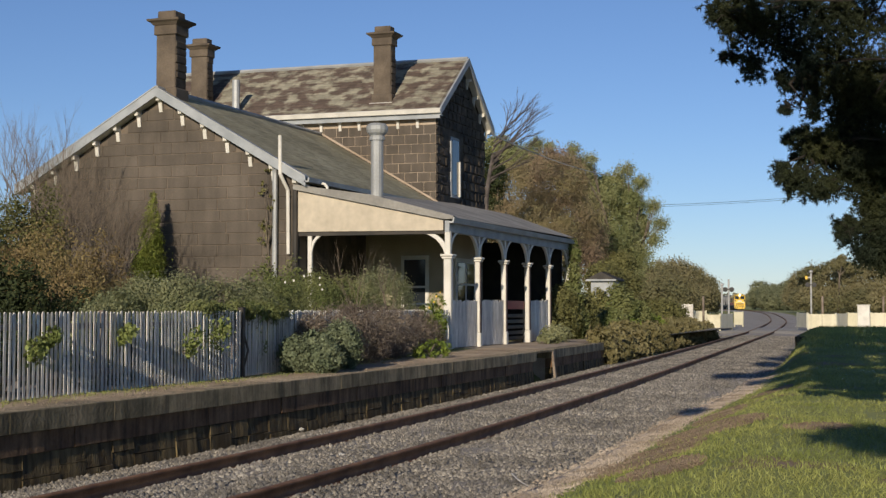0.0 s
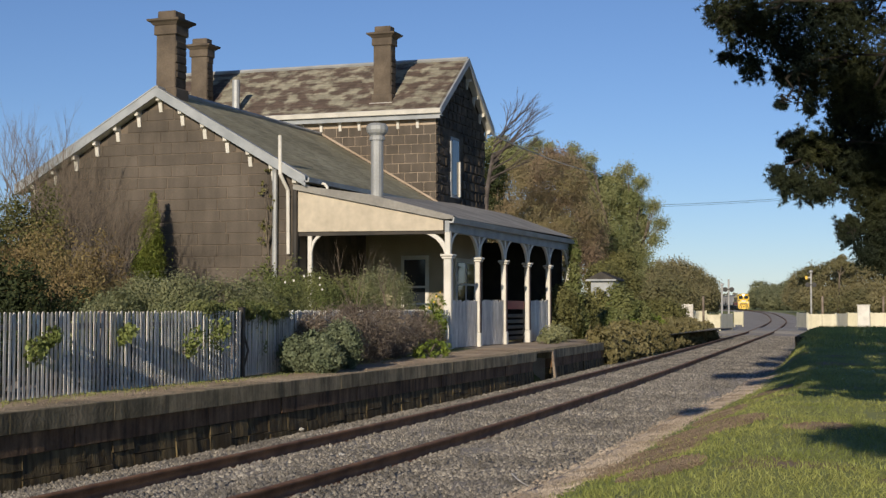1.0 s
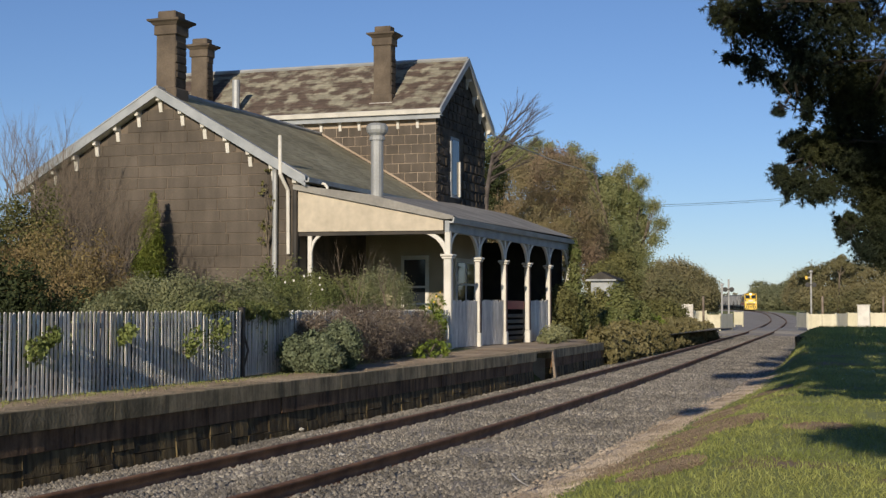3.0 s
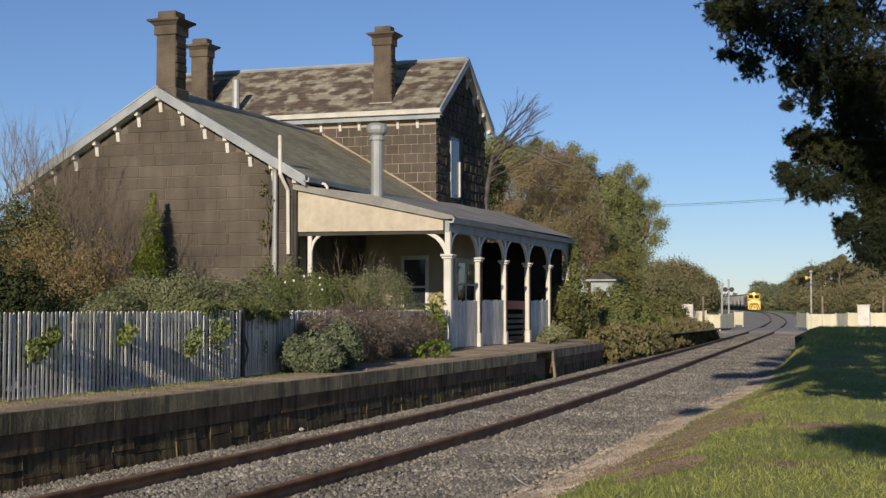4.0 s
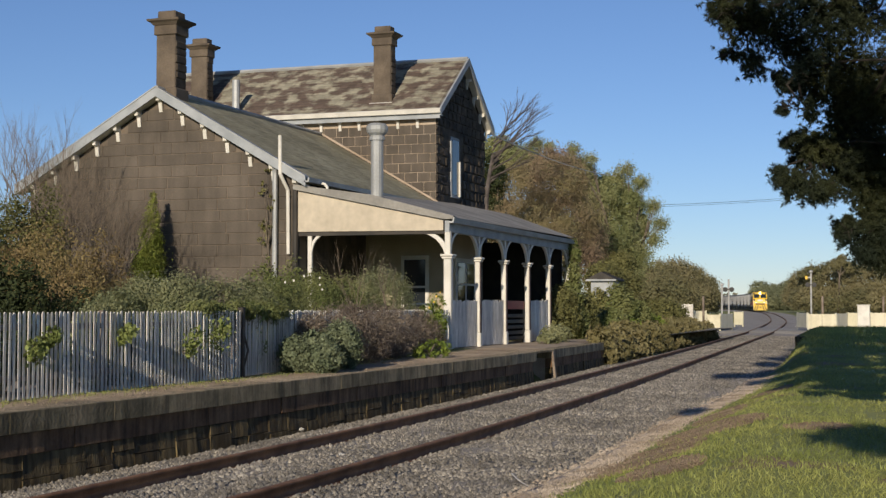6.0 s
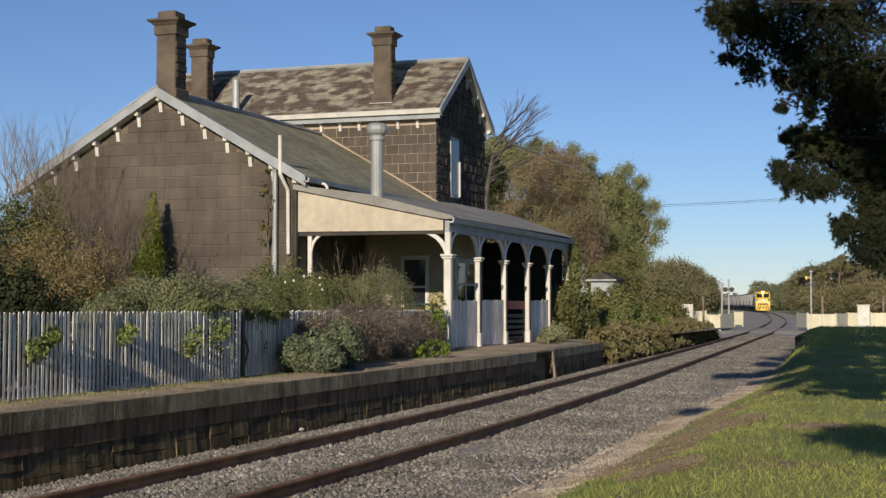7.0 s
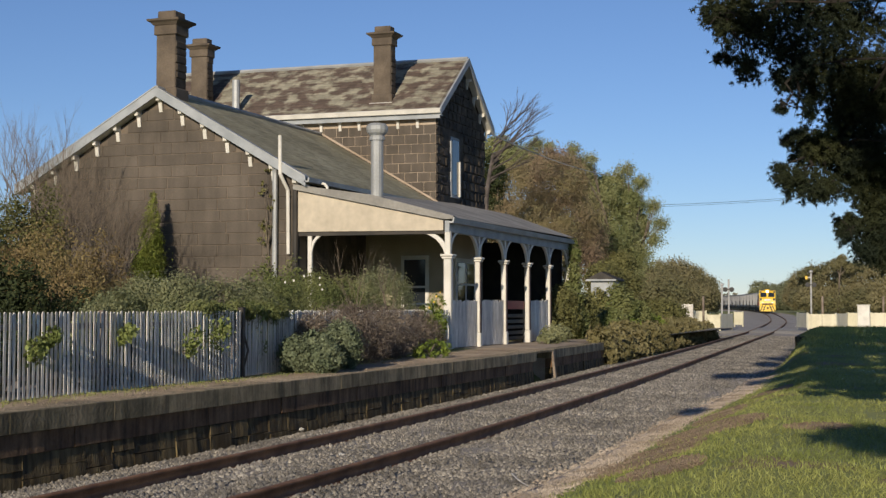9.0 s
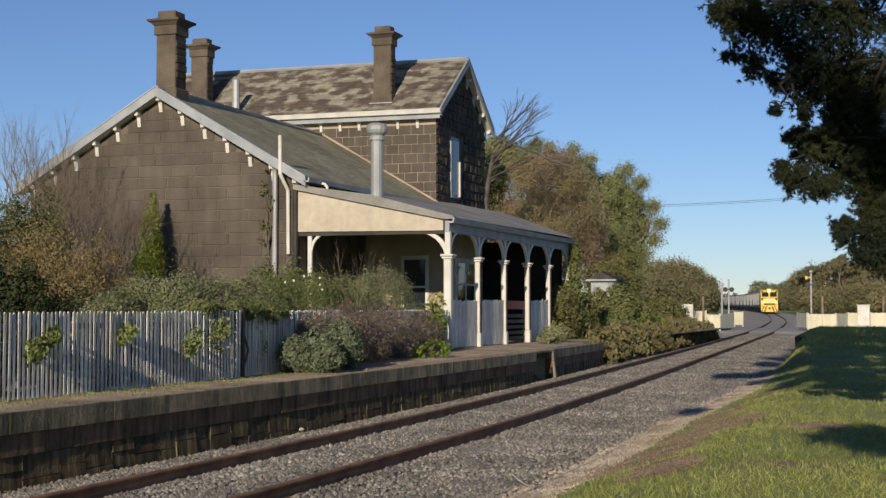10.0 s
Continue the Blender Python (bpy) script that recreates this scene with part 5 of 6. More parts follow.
# gum trees that stand above the wood
for k, (b, bl) in enumerate((((-21.50, 269.74, -0.02), [(*(-22.57, 269.06, 7.47), .9, 1, .6), (*(-20.61, 269.68, 8.40), 1.3, 1.2, .5), (*(-18.86, 270.30, 7.99), .7, 1, .5)]), ((-15.78, 259.00, 0.05), [(*(-16.13, 258.50, 8.87), .9, 1, .9), (*(-15.00, 258.85, 9.65), .9, 1, 1.0), (*(-13.63, 259.37, 8.38), 1.0, 1, 1.0)]))):
    tree("gum_tree", b[:2] + (0.6,), bl, 3500, 0.22, FAR_OLIVE, "distant gum tree with clumped open crown", 0.2)


# ---- level crossing ----
def road():
    ys = [89.2, 90, 92, 94, 96, 98, 100, 102, 104, 104.8]
    xs = [-90, -60, -40, -28, -22, -18, -15, -12.5, -11.5, -10.5, -9.5, -8, -6, -3, 2, 10, 25, 60, 90]
    V = []
    for y in ys:
        for x in xs:
            V.append((x, y, rise(y) - (0.02 if 89.5 < y < 104.5 else 0.34)))
    n = len(xs)
    Fc = [(j * n + i, j * n + i + 1, (j + 1) * n + i + 1, (j + 1) * n + i) for j in range(len(ys) - 1) for i in range(n - 1)]
    solo("road", raw("road", V, Fc, ROAD), ROAD, "grey-brown asphalt road across the railway", "road", "structure")


road()


def crossing_panel(p0, p1, h=1.0, shade_side=False):
    a, b = Vector(p0), Vector(p1)
    ln = (b - a).length
    t = thing("crossing_fence", "cream painted crossing fence panel on steel posts", "fence", "crossing fence panels", at=a)
    t.rotation_euler = (0, 0, math.atan2(b.y - a.y, b.x - a.x))
    # panels turned from the sun take the copy with shade in its colour
    m = CROSS_SHADE if shade_side else CROSS_CREAM
    k = max(1, round(ln / 0.85))
    for i in range(k):
        part("board", boxed(ln * i / k + 0.008, ln * (i + 1) / k - 0.008, -0.02, 0.02, 0.03, h, bevel=0.006), m, t)
    for u in (0.03, ln - 0.03):
        part("post", boxed(u - 0.04, u + 0.04, 0.02, 0.1, -0.1, h + 0.04), m, t)


for p0, p1, g in (((-13.41, 90.65, 0.14), (-12.64, 90.91, 0.14), 0), ((-12.68, 91.42, 0.17), (-12.30, 94.19, 0.21), 1), ((-13.55, 104.34, 0.27), (-12.88, 104.14, 0.27), 0), ((-16.42, 104.41, 0.34), (-15.53, 104.72, 0.38), 0),
                  ((-8.49, 96.55, 0.23), (-7.61, 93.68, 0.17), 1), ((-7.54, 93.70, 0.17), (-5.86, 94.27, 0.20), 0), ((-5.82, 94.28, 0.20), (-5.29, 96.58, 0.21), 1), ((-5.26, 96.59, 0.24), (-3.91, 97.05, 0.24), 0), ((-3.88, 97.06, 0.24), (-2.70, 97.46, 0.24), 0), ((-2.67, 97.47, 0.24), (-1.49, 97.87, 0.24), 0)):
    crossing_panel(p0, p1, 0.95, g)

cb = thing("signal_cabinet", "white steel signal equipment cabinet with a flat lid", "cabinet", at=(-4.06, 91.71, 0.35))
part("body", boxed(-0.36, 0.36, -0.3, 0.3, -0.1, 1.3, bevel=0.02), WHITE, cb)
part("lid", boxed(-0.41, 0.41, -0.35, 0.35, 1.3, 1.36, bevel=0.015), WHITE, cb)
part("door", boxed(-0.3, 0.3, -0.315, -0.302, 0.1, 1.22, bevel=0.004), WHITE, cb)


def signal_mast(base, h, label, heads=2, sign=0, bell=False):
    t = thing("crossing_signal", label, "signal", at=base)
    part("mast", tube(bmesh.new(), [(0, 0, -0.1), (0, 0, h)], 0.058, 8), STEEL, t)
    part("base", boxed(-0.18, 0.18, -0.18, 0.18, -0.1, 0.12, bevel=0.02), STEEL, t)
    if heads:
        part("light_bar", boxed(-0.3, 0.3, -0.06, 0.0, h * 0.78, h * 0.78 + 0.06), BLACK, t)
        for sx in (-0.2, 0.2):
            hd = new("light_head")
            hd.parent = t
            bm = bmesh.new()
            prism(bm, [(sx + 0.16 * math.cos(a), h * 0.78 + 0.03 + 0.16 * math.sin(a)) for a in [2 * math.pi * i / 14 for i in range(14)]], "y", -0.1, -0.07)
            part("target", bm, BLACK, hd)
            bm = bmesh.new()
            prism(bm, [(sx + 0.09 * math.cos(a), h * 0.78 + 0.03 + 0.09 * math.sin(a)) for a in [2 * math.pi * i / 14 for i in range(14)]], "y", -0.16, -0.1)
            part("lens", bm, BLACK, hd)
    if sign:
        for ang in (38, -38):
            ob = part("cross_board", boxed(-0.6, 0.6, -0.1, -0.08, -0.07, 0.07), WHITE, t)
            ob.matrix_basis = pose(0, 0, h - 0.35, 0, ang, 0)
    if bell:
        part("bell", lathe(bmesh.new(), 0, 0, [(0.05, h), (0.14, h + 0.04), (0.12, h + 0.14), (0.03, h + 0.18)], 10), STEEL, t)
    return t


signal_mast((-12.96, 93.97, 0.17), 2.75, "grey level crossing signal mast beside the cream fence", 0, 0, True)
signal_mast((-12.54, 94.11, 0.17), 3.2, "steel crossing signal with round black lamp targets", 2, 0)
signal_mast((-7.50, 95.83, 0.17), 3.6, "tall pale crossing mast with lamps on a bracket", 2, 0, True)
arm = thing("crossing_lamp", "yellow lamp housing on a short arm of the tall mast", "lamp", at=(-7.78, 95.75, 3.35))
part("housing", boxed(-0.08, 0.08, -0.08, 0.08, 0.0, 0.22, bevel=0.02), YELLOW, arm)
part("arm", boxed(0.1, 0.3, -0.03, 0.03, 0.1, 0.16), STEEL, arm)
for q in ((-14.55, 96.60, 0.20), (-7.10, 100.19, 0.19), (-3.22, 101.51, 0.19)):
    p = thing("marker_post", "weathered grey timber marker post at the crossing", "post", "crossing posts", at=q)
    part("shaft", boxed(-0.07, 0.07, -0.07, 0.07, -0.15, 2.1, bevel=0.015), SLEEPER, p)


# ---- wires ----
def wire(name, a, b, sag, label, r=0.02, mat=None):
    a, b = Vector(a), Vector(b)
    pts = [a.lerp(b, i / 12) - Vector((0, 0, sag * (1 - (2 * i / 12 - 1) ** 2))) for i in range(13)]
    solo(name, tube(bmesh.new(), pts, r, 5), mat or BLACK, label, "cable")


wire("overhead_wire", (-27.04, 127.84, 10.69), (-11.10, 133.23, 11.50), 0.12, "thin overhead power line in the sky", 0.018)
wire("overhead_wire", (-27.46, 129.81, 10.67), (-11.28, 135.29, 11.50), 0.12, "thin overhead power line in the sky", 0.014)
wire("service_wire", (-14.38, 47.18, 7.51), (-17.45, 82.54, 9.19), 0.25, "pale service wire from the upper gable to the trees", 0.02, WHITE)


# ---- train ----
_s = np.concatenate([[0], np.cumsum(np.hypot(np.diff(_gx), 1.0))])


def on_track(s):
    """Pose on the rails at a length s along the line, facing back towards the station."""
    y, y2 = float(np.interp(s, _s, _gy)), float(np.interp(s + 2, _s, _gy))
    return pose(xc(y), y, rise(y), 0, 0, math.degrees(math.atan2(-(xc(y2) - xc(y)), y2 - y)))


def bogie(parent, y):
    b = new("bogie")
    b.parent = parent
    bm = bmesh.new()
    for sx in (-0.95, 0.95):
        prism(bm, [(y - 1.25, 0.42), (y - 0.5, 0.32), (y + 0.5, 0.32), (y + 1.25, 0.42), (y + 1.25, 0.62), (y + 0.4, 0.78), (y - 0.4, 0.78), (y - 1.25, 0.62)], "x", sx - 0.07, sx + 0.07)
    part("side_frame", bm, BLACK, b)
    for wy in (y - 0.85, y + 0.85):
        bm = bmesh.new()
        for sx in (-0.755, 0.755):
            prism(bm, [(wy + 0.45 * math.cos(a), 0.45 + 0.45 * math.sin(a)) for a in [2 * math.pi * i / 16 for i in range(16)]], "x", sx - 0.05, sx + 0.05)
        box(bm, -0.75, 0.75, wy - 0.06, wy + 0.06, 0.39, 0.51)
        part("wheelset", bm, BLACK, b)


def locomotive():
    t = thing("locomotive", "yellow diesel locomotive with black striped front and lit headlight", "locomotive")
    part("underframe", boxed(-1.4, 1.4, 0.3, 17.5, 0.95, 1.2), BLACK, t)
    # nose and cab
    bm = bmesh.new()
    prism(bm, [(0.55, 1.2), (0.35, 1.5), (0.45, 2.5), (0.75, 2.75), (1.15, 3.75), (1.5, 4.0), (3.6, 4.05), (3.6, 1.2)], "x", -1.42, 1.42)
    bmesh.ops.bevel(bm, geom=[e for e in bm.edges], offset=0.09, segments=2, affect="EDGES", profile=0.5)
    cab = part("cab", bm, YELLOW, t, "yellow cab with sloping windscreens")
    for sx in (-0.68, 0.68):
        bm = bmesh.new()
        roof_slab(bm, (sx - 0.55, 0.72, 2.85), (sx + 0.55, 0.72, 2.85), (sx + 0.5, 1.02, 3.6), (sx - 0.5, 1.02, 3.6), 0.05)
        part("windscreen", bm, GLASS, cab)
        part("corner_light", boxed(sx * 1.75 - 0.15, sx * 1.75 + 0.15, 1.02, 1.1, 3.55, 3.85, bevel=0.02), BLACK, cab)
        part("side_window", boxed(sx * 2.1 - 0.02, sx * 2.1 + 0.02, 1.9, 2.9, 2.8, 3.5), GLASS, cab)
    hl = part("headlight", lathe(bmesh.new(), 0, 0, [(0.2, -0.02), (0.2, 0.0), (0.18, 0.08)], 14), HEADLIGHT, cab)
    hl.matrix_basis = pose(0, 1.0, 3.82, 90, 0, 0)
    part("headlight_box", boxed(-0.4, 0.4, 1.05, 1.7, 3.5, 4.2, bevel=0.06), YELLOW, cab)
    for sx in (-0.85, 0.85):
        part("marker_light", boxed(sx - 0.13, sx + 0.13, 0.3, 0.36, 1.75, 1.95), WHITE, cab)
        part("horn", boxed(sx - 0.2, sx + 0.2, 1.8, 2.2, 4.0, 4.18), BLACK, cab)
    part("number_board", boxed(-0.5, 0.5, 0.33, 0.4, 2.15, 2.5, bevel=0.01), WHITE, cab, "white number board")
    # pilot with slanting dark stripes
    pl = part("pilot", boxed(-1.4, 1.4, 0.05, 0.6, 0.25, 1.35, bevel=0.05), YELLOW, t, "yellow pilot with black slanting stripes")
    for sx in (-1.05, -0.6, 0.6, 1.05):
        bm = bmesh.new()
        k = 0.22 if sx < 0 else -0.22
        prism(bm, [(sx - 0.09 - k, 0.3), (sx + 0.09 - k, 0.3), (sx + 0.09 + k, 1.3), (sx - 0.09 + k, 1.3)], "y", 0.03, 0.05)
        part("stripe", bm, BLACK, pl)
    for sx in (-0.62, 0.62):
        part("buffer_hose", tube(bmesh.new(), [(sx, 0.05, 1.1), (sx, -0.12, 0.9), (sx * 0.9, -0.1, 0.55)], 0.05, 6), BLACK, t)
        part("step", boxed(sx * 2 - 0.16, sx * 2 + 0.16, 0.0, 0.3, 0.35, 0.42), BLACK, t)
    part("nose_grille", boxed(-0.95, 0.95, 0.31, 0.36, 1.45, 1.7), BLACK, cab, "dark slot across the nose")
    for sx in (-1.18, 1.18):
        part("nose_window", boxed(sx - 0.16, sx + 0.16, 0.36, 0.42, 2.2, 2.6, bevel=0.02), BLACK, cab)
    part("coupler", boxed(-0.15, 0.15, -0.35, 0.1, 0.75, 1.05, bevel=0.03), BLACK, t)
    for sx in (-1.35, 1.35):
        part("handrail", tube(bmesh.new(), [(sx, 0.3, 1.3), (sx, 0.25, 2.3), (sx * 0.9, 0.5, 2.6)], 0.025, 5), WHITE, t)
    # hood
    bm = bmesh.new()
    prism(bm, [(-1.38, 1.2), (1.38, 1.2), (1.38, 3.4), (1.0, 3.9), (-1.0, 3.9), (-1.38, 3.4)], "y", 3.6, 17.3)
    hood = part("hood", bm, YELLOW, t, "yellow engine hood with dark grilles")
    for y in (5, 8, 11, 14):
        for sx in (-1.39, 1.39):
            part("grille", boxed(sx - 0.02, sx + 0.02, y, y + 1.8, 2.0, 3.2), BLACK, hood)
    for sx in (-1.4, 1.4):
        part("side_band", boxed(sx - 0.02, sx + 0.02, 3.7, 17.2, 1.3, 1.9), RED, hood, "orange-red band along the hood")
        part("cab_door", boxed(sx * 1.02 - 0.02, sx * 1.02 + 0.02, 2.95, 3.5, 1.3, 3.4), RED, cab, "orange-red cab side panel")
    for y in (6, 9, 12):
        part("roof_fan", lathe(bmesh.new(), 0, y, [(0.55, 3.88), (0.55, 4.05), (0.4, 4.1)], 14), BLACK, hood)
    part("fuel_tank", boxed(-1.2, 1.2, 6.8, 10.6, 0.4, 0.96, bevel=0.08), BLACK, t)
    bogie(t, 3.0)
    bogie(t, 14.6)
    return t


def hopper():
    t = thing("hopper_wagon", "grey ribbed bulk grain hopper wagon", "wagon", "train of hopper wagons")
    part("underframe", boxed(-1.3, 1.3, 0.4, 14.1, 0.95, 1.15), BLACK, t)
    bm = bmesh.new()
    prism(bm, [(1.7, 1.5), (3.0, 1.15), (11.5, 1.15), (12.8, 1.5), (14.0, 2.4), (14.0, 3.6), (0.5, 3.6), (0.5, 2.4)], "x", -1.36, 1.36)
    prism(bm, [(0.5, 3.6), (14.0, 3.6), (13.8, 3.85), (0.7, 3.85)], "x", -1.0, 1.0)
    body = part("body", bm, HOPPER, t, "grey steel hopper body")
    for k in range(10):
        for sx in (-1.36, 1.36):
            part("rib", boxed(sx - 0.05, sx + 0.05, 0.9 + k * 1.36, 1.06 + k * 1.36, 1.4 if 0 < k < 9 else 2.3, 3.6), RIB, body, "paler grey rib")
    part("roof_hatch", boxed(-0.35, 0.35, 1.2, 13.3, 3.85, 3.98, bevel=0.03), HOPPER, body)
    for y in (3.6, 7.2, 10.8):
        bm = bmesh.new()
        prism(bm, [(y - 1.0, 1.15), (y + 1.0, 1.15), (y + 0.35, 0.45), (y - 0.35, 0.45)], "x", -0.8, 0.8)
        part("chute", bm, BLACK, t)
    part("coupler", boxed(-0.12, 0.12, -0.2, 0.5, 0.8, 1.0), BLACK, t)
    part("end_ladder", boxed(0.9, 1.25, 0.42, 0.48, 1.1, 3.4), STEEL, t)
    bogie(t, 2.2)
    bogie(t, 12.3)
    return t


LOCO = locomotive()
WAGONS = [hopper()]
for k in range(12):
    WAGONS.append(copy_thing(WAGONS[0], pose(-60, 500 + 15 * k, 1)))


# ---- pine ----
def needle_tufts(name, blobs, n, mat, ln=0.046, per=24, hollow=0.1, wide=0.0042):
    p, d = leaf_points(blobs, n, hollow, None, 22, 0.25)
    p, d = np.repeat(p, per, axis=0), np.repeat(d, per, axis=0)
    m = len(p)
    v = d * 0.5 + unit(m)
    v /= np.linalg.norm(v, axis=1, keepdims=True)
    s = np.cross(v, unit(m))
    s /= np.linalg.norm(s, axis=1, keepdims=True)
    L = (ln * (0.5 + 0.7 * rng.random(m)))[:, None]
    V = np.stack([p - s * wide, p + s * wide, p + v * L], axis=1)
    return raw(name, V, np.arange(m * 3).reshape(-1, 3), mat)


PINE_AT = Vector((1.9, 16.0, 0.3))


def pine():
    t = thing("pine_tree", "large dark green pine overhanging the grass", "tree", at=PINE_AT)
    part("trunk", tube(bmesh.new(), [(0, 0, -0.3), (0.05, -0.1, 2.5), (-0.05, -0.5, 6), (0.1, -1.0, 10.5), (0.1, -1.6, 16.5), (0.0, -1.8, 22.5)], [0.38, 0.34, 0.28, 0.22, 0.13, 0.05], 12), BARK, t)
    boughs = []
    groups = (
        (4.9, 5600, [(-1.86, 14.0, 4.4, .2, .3, .2), (-1.73, 14.09, 4.39, .26, .35, .22), (*(-1.57, 14.47, 4.27), .38, .5, .33), (*(-1.85, 14.07, 3.96), .13, .2, .1), (*(-1.62, 14.15, 3.88), .2, .3, .15), (*(-1.17, 14.91, 4.41), .45, .6, .4), (*(-0.70, 15.49, 4.49), .5, .6, .5), (*(-1.32, 14.74, 4.84), .6, .7, .3)]),
        (4.2, 5000, [(*(-1.30, 14.78, 3.93), .22, .3, .17), (*(-0.96, 15.43, 3.93), .4, .5, .34), (*(-0.55, 15.89, 3.77), .45, .6, .45), (*(-1.33, 14.26, 3.51), .09, .14, .07), (*(-1.17, 14.53, 3.50), .12, .2, .1), (*(-0.77, 15.51, 3.46), .3, .4, .25)]),
        (3.4, 5600, [(*(-1.10, 14.89, 3.13), .24, .35, .22), (*(-0.80, 15.52, 3.08), .33, .45, .3), (*(-0.50, 15.63, 2.90), .36, .5, .4), (*(-1.36, 14.28, 2.83), .12, .2, .09), (*(-1.19, 14.34, 2.73), .17, .25, .14), (*(-0.99, 14.84, 2.70), .16, .25, .1), (*(-1.27, 14.30, 3.19), .1, .15, .08)]),
        (2.7, 2800, [(*(-0.84, 15.54, 2.34), .14, .25, .13), (*(-0.62, 15.62, 2.23), .24, .35, .22), (*(-0.50, 15.64, 2.52), .22, .35, .25), (*(-0.45, 15.68, 2.08), .2, .3, .2)]),
    )
    for z0, n, bl in groups:
        root = Vector((0, -0.2, z0 - 0.3))
        b = new("bough")
        b.parent = t
        loc = [(q[0] - PINE_AT.x, q[1] - PINE_AT.y, q[2] - PINE_AT.z, *q[3:]) for q in bl]
        bm = bmesh.new()
        rnd = random.Random(int(z0 * 10))
        far = Vector(loc[0][:3])

        def crook(p, q, r0, r1, k=5):
            pts = [p.lerp(q, i / k) + Vector((rnd.uniform(-1, 1), rnd.uniform(-1, 1), rnd.uniform(-0.6, 1))) * (0.07 if 0 < i < k else 0) for i in range(k + 1)]
            tube(bm, pts, [r0 + (r1 - r0) * i / k for i in range(k + 1)], 6)
            return pts
        spine = crook(root, far, 0.03, 0.005, 7)
        for q in loc[1:]:
            e = Vector(q[:3])
            crook(min(spine[2:], key=lambda v: (v - e).length), e, 0.02, 0.005)
        for q in loc:
            for _ in range(6):
                e = Vector((q[0] + rnd.uniform(-1, 1) * q[3], q[1] + rnd.uniform(-1, 1) * q[4], q[2] + rnd.uniform(-1, 1) * q[5]))
                crook(Vector(q[:3]), e, 0.008, 0.003, 3)
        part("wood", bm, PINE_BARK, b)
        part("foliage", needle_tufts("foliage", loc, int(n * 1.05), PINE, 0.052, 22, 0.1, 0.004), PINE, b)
        boughs.append(b)
    # unseen crown above and behind the eye, placed to cast shade on the bank
    high = [(-2.95, 7.6, 4.45, 0.2, 0.6, 0.15), (-3.2, 12.5, 7.1, 0.42, 0.7, 0.26), (-2.65, 13.0, 10.7, 0.3, 0.7, 0.26), (0.38, 4.0, 3.65, 0.6, 1.0, 0.35), (1.3, 6.0, 4.7, 0.7, 0.9, 0.4), (0.9, 12.5, 5.4, 1.0, 1.0, 0.4), (2.4, 13.5, 5.0, 1.2, 1.2, 0.7), (3.4, 13.0, 3.6, 1.2, 1.4, 1.3)]
    rnd = random.Random(21)
    for k in range(16):
        reach = 20.0 + 3.3 * k             # unseen tiers up the trunk, set by where their shade lands
        z = 0.6 + reach / 3.27
        inner = xc(16 + reach) + off(16 + reach) + 0.06 * reach + 0.45
        for j in range(5):
            high.append((inner + 1.35 * j + rnd.uniform(-0.25, 0.25), 14.6 + rnd.uniform(-0.9, 0.9), z + rnd.uniform(-0.2, 0.2), 0.85, 0.95, 0.5))
    for reach, x0 in ((16.0, -2.5), (21.5, -3.2), (24.5, -3.5)):
        for j in range(4):                 # unseen low boughs towards the line, added to shade the nearer grass
            high.append((x0 + 1.0 * j + 0.06 * reach + rnd.uniform(-0.15, 0.15), 9.0 + rnd.uniform(-0.5, 0.5), 0.4 + reach / 3.27, 0.55, 0.6, 0.25))
    loc = [(q[0] - PINE_AT.x, q[1] - PINE_AT.y, q[2] - PINE_AT.z, *q[3:]) for q in high]
    bm = bmesh.new()
    for q in loc:
        e = Vector(q[:3])
        s = Vector((0, -0.4, min(22.0, max(2.5, e.z - 0.8))))
        tube(bm, [s, s.lerp(e, 0.5) + Vector((0, 0, 0.2)), e], [0.1, 0.06, 0.02], 6)
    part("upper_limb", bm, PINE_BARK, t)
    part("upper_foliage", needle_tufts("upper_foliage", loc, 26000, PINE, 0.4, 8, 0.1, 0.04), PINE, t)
    return boughs


BOUGHS = pine()


# ---- grass and loose stones ----
BARE = ((-2.75, 14.6, 0.5, 1.5), (-2.5, 17.3, 0.6, 1.3), (-2.85, 20.5, 0.3, 1.6), (-2.2, 12.2, 0.35, 0.7), (-1.2, 16.0, 0.35, 0.5), (0.2, 11.0, 0.5, 0.4), (-2.6, 25.0, 0.3, 1.5))


def bare_patch():
    V, Fc, k = [], [], 0
    for cx, cy, rx, ry in BARE:
        V.append((cx, cy, bank(cx, cy) + 0.014))
        for ring in (0.5, 1.0):
            for i in range(28):
                a = 2 * math.pi * i / 28
                r = ring * (1 + 0.35 * noise.noise(Vector((math.cos(a) * 2 + cx, math.sin(a) * 2 + cy, 1))))
                x, y = cx + rx * r * math.cos(a), cy + ry * r * math.sin(a)
                V.append((x, y, bank(x, y) + (0.012 if ring < 1 else -0.01)))
        for i in range(28):
            j = (i + 1) % 28
            Fc += [(k, k + 1 + i, k + 1 + j), (k + 1 + i, k + 29 + i, k + 29 + j), (k + 1 + i, k + 29 + j, k + 1 + j)]
        k += 57
    solo("bare_soil", raw("bare_soil", V, Fc, SOIL, True), SOIL, "patches of bare brown soil in the grass", "soil", "structure")


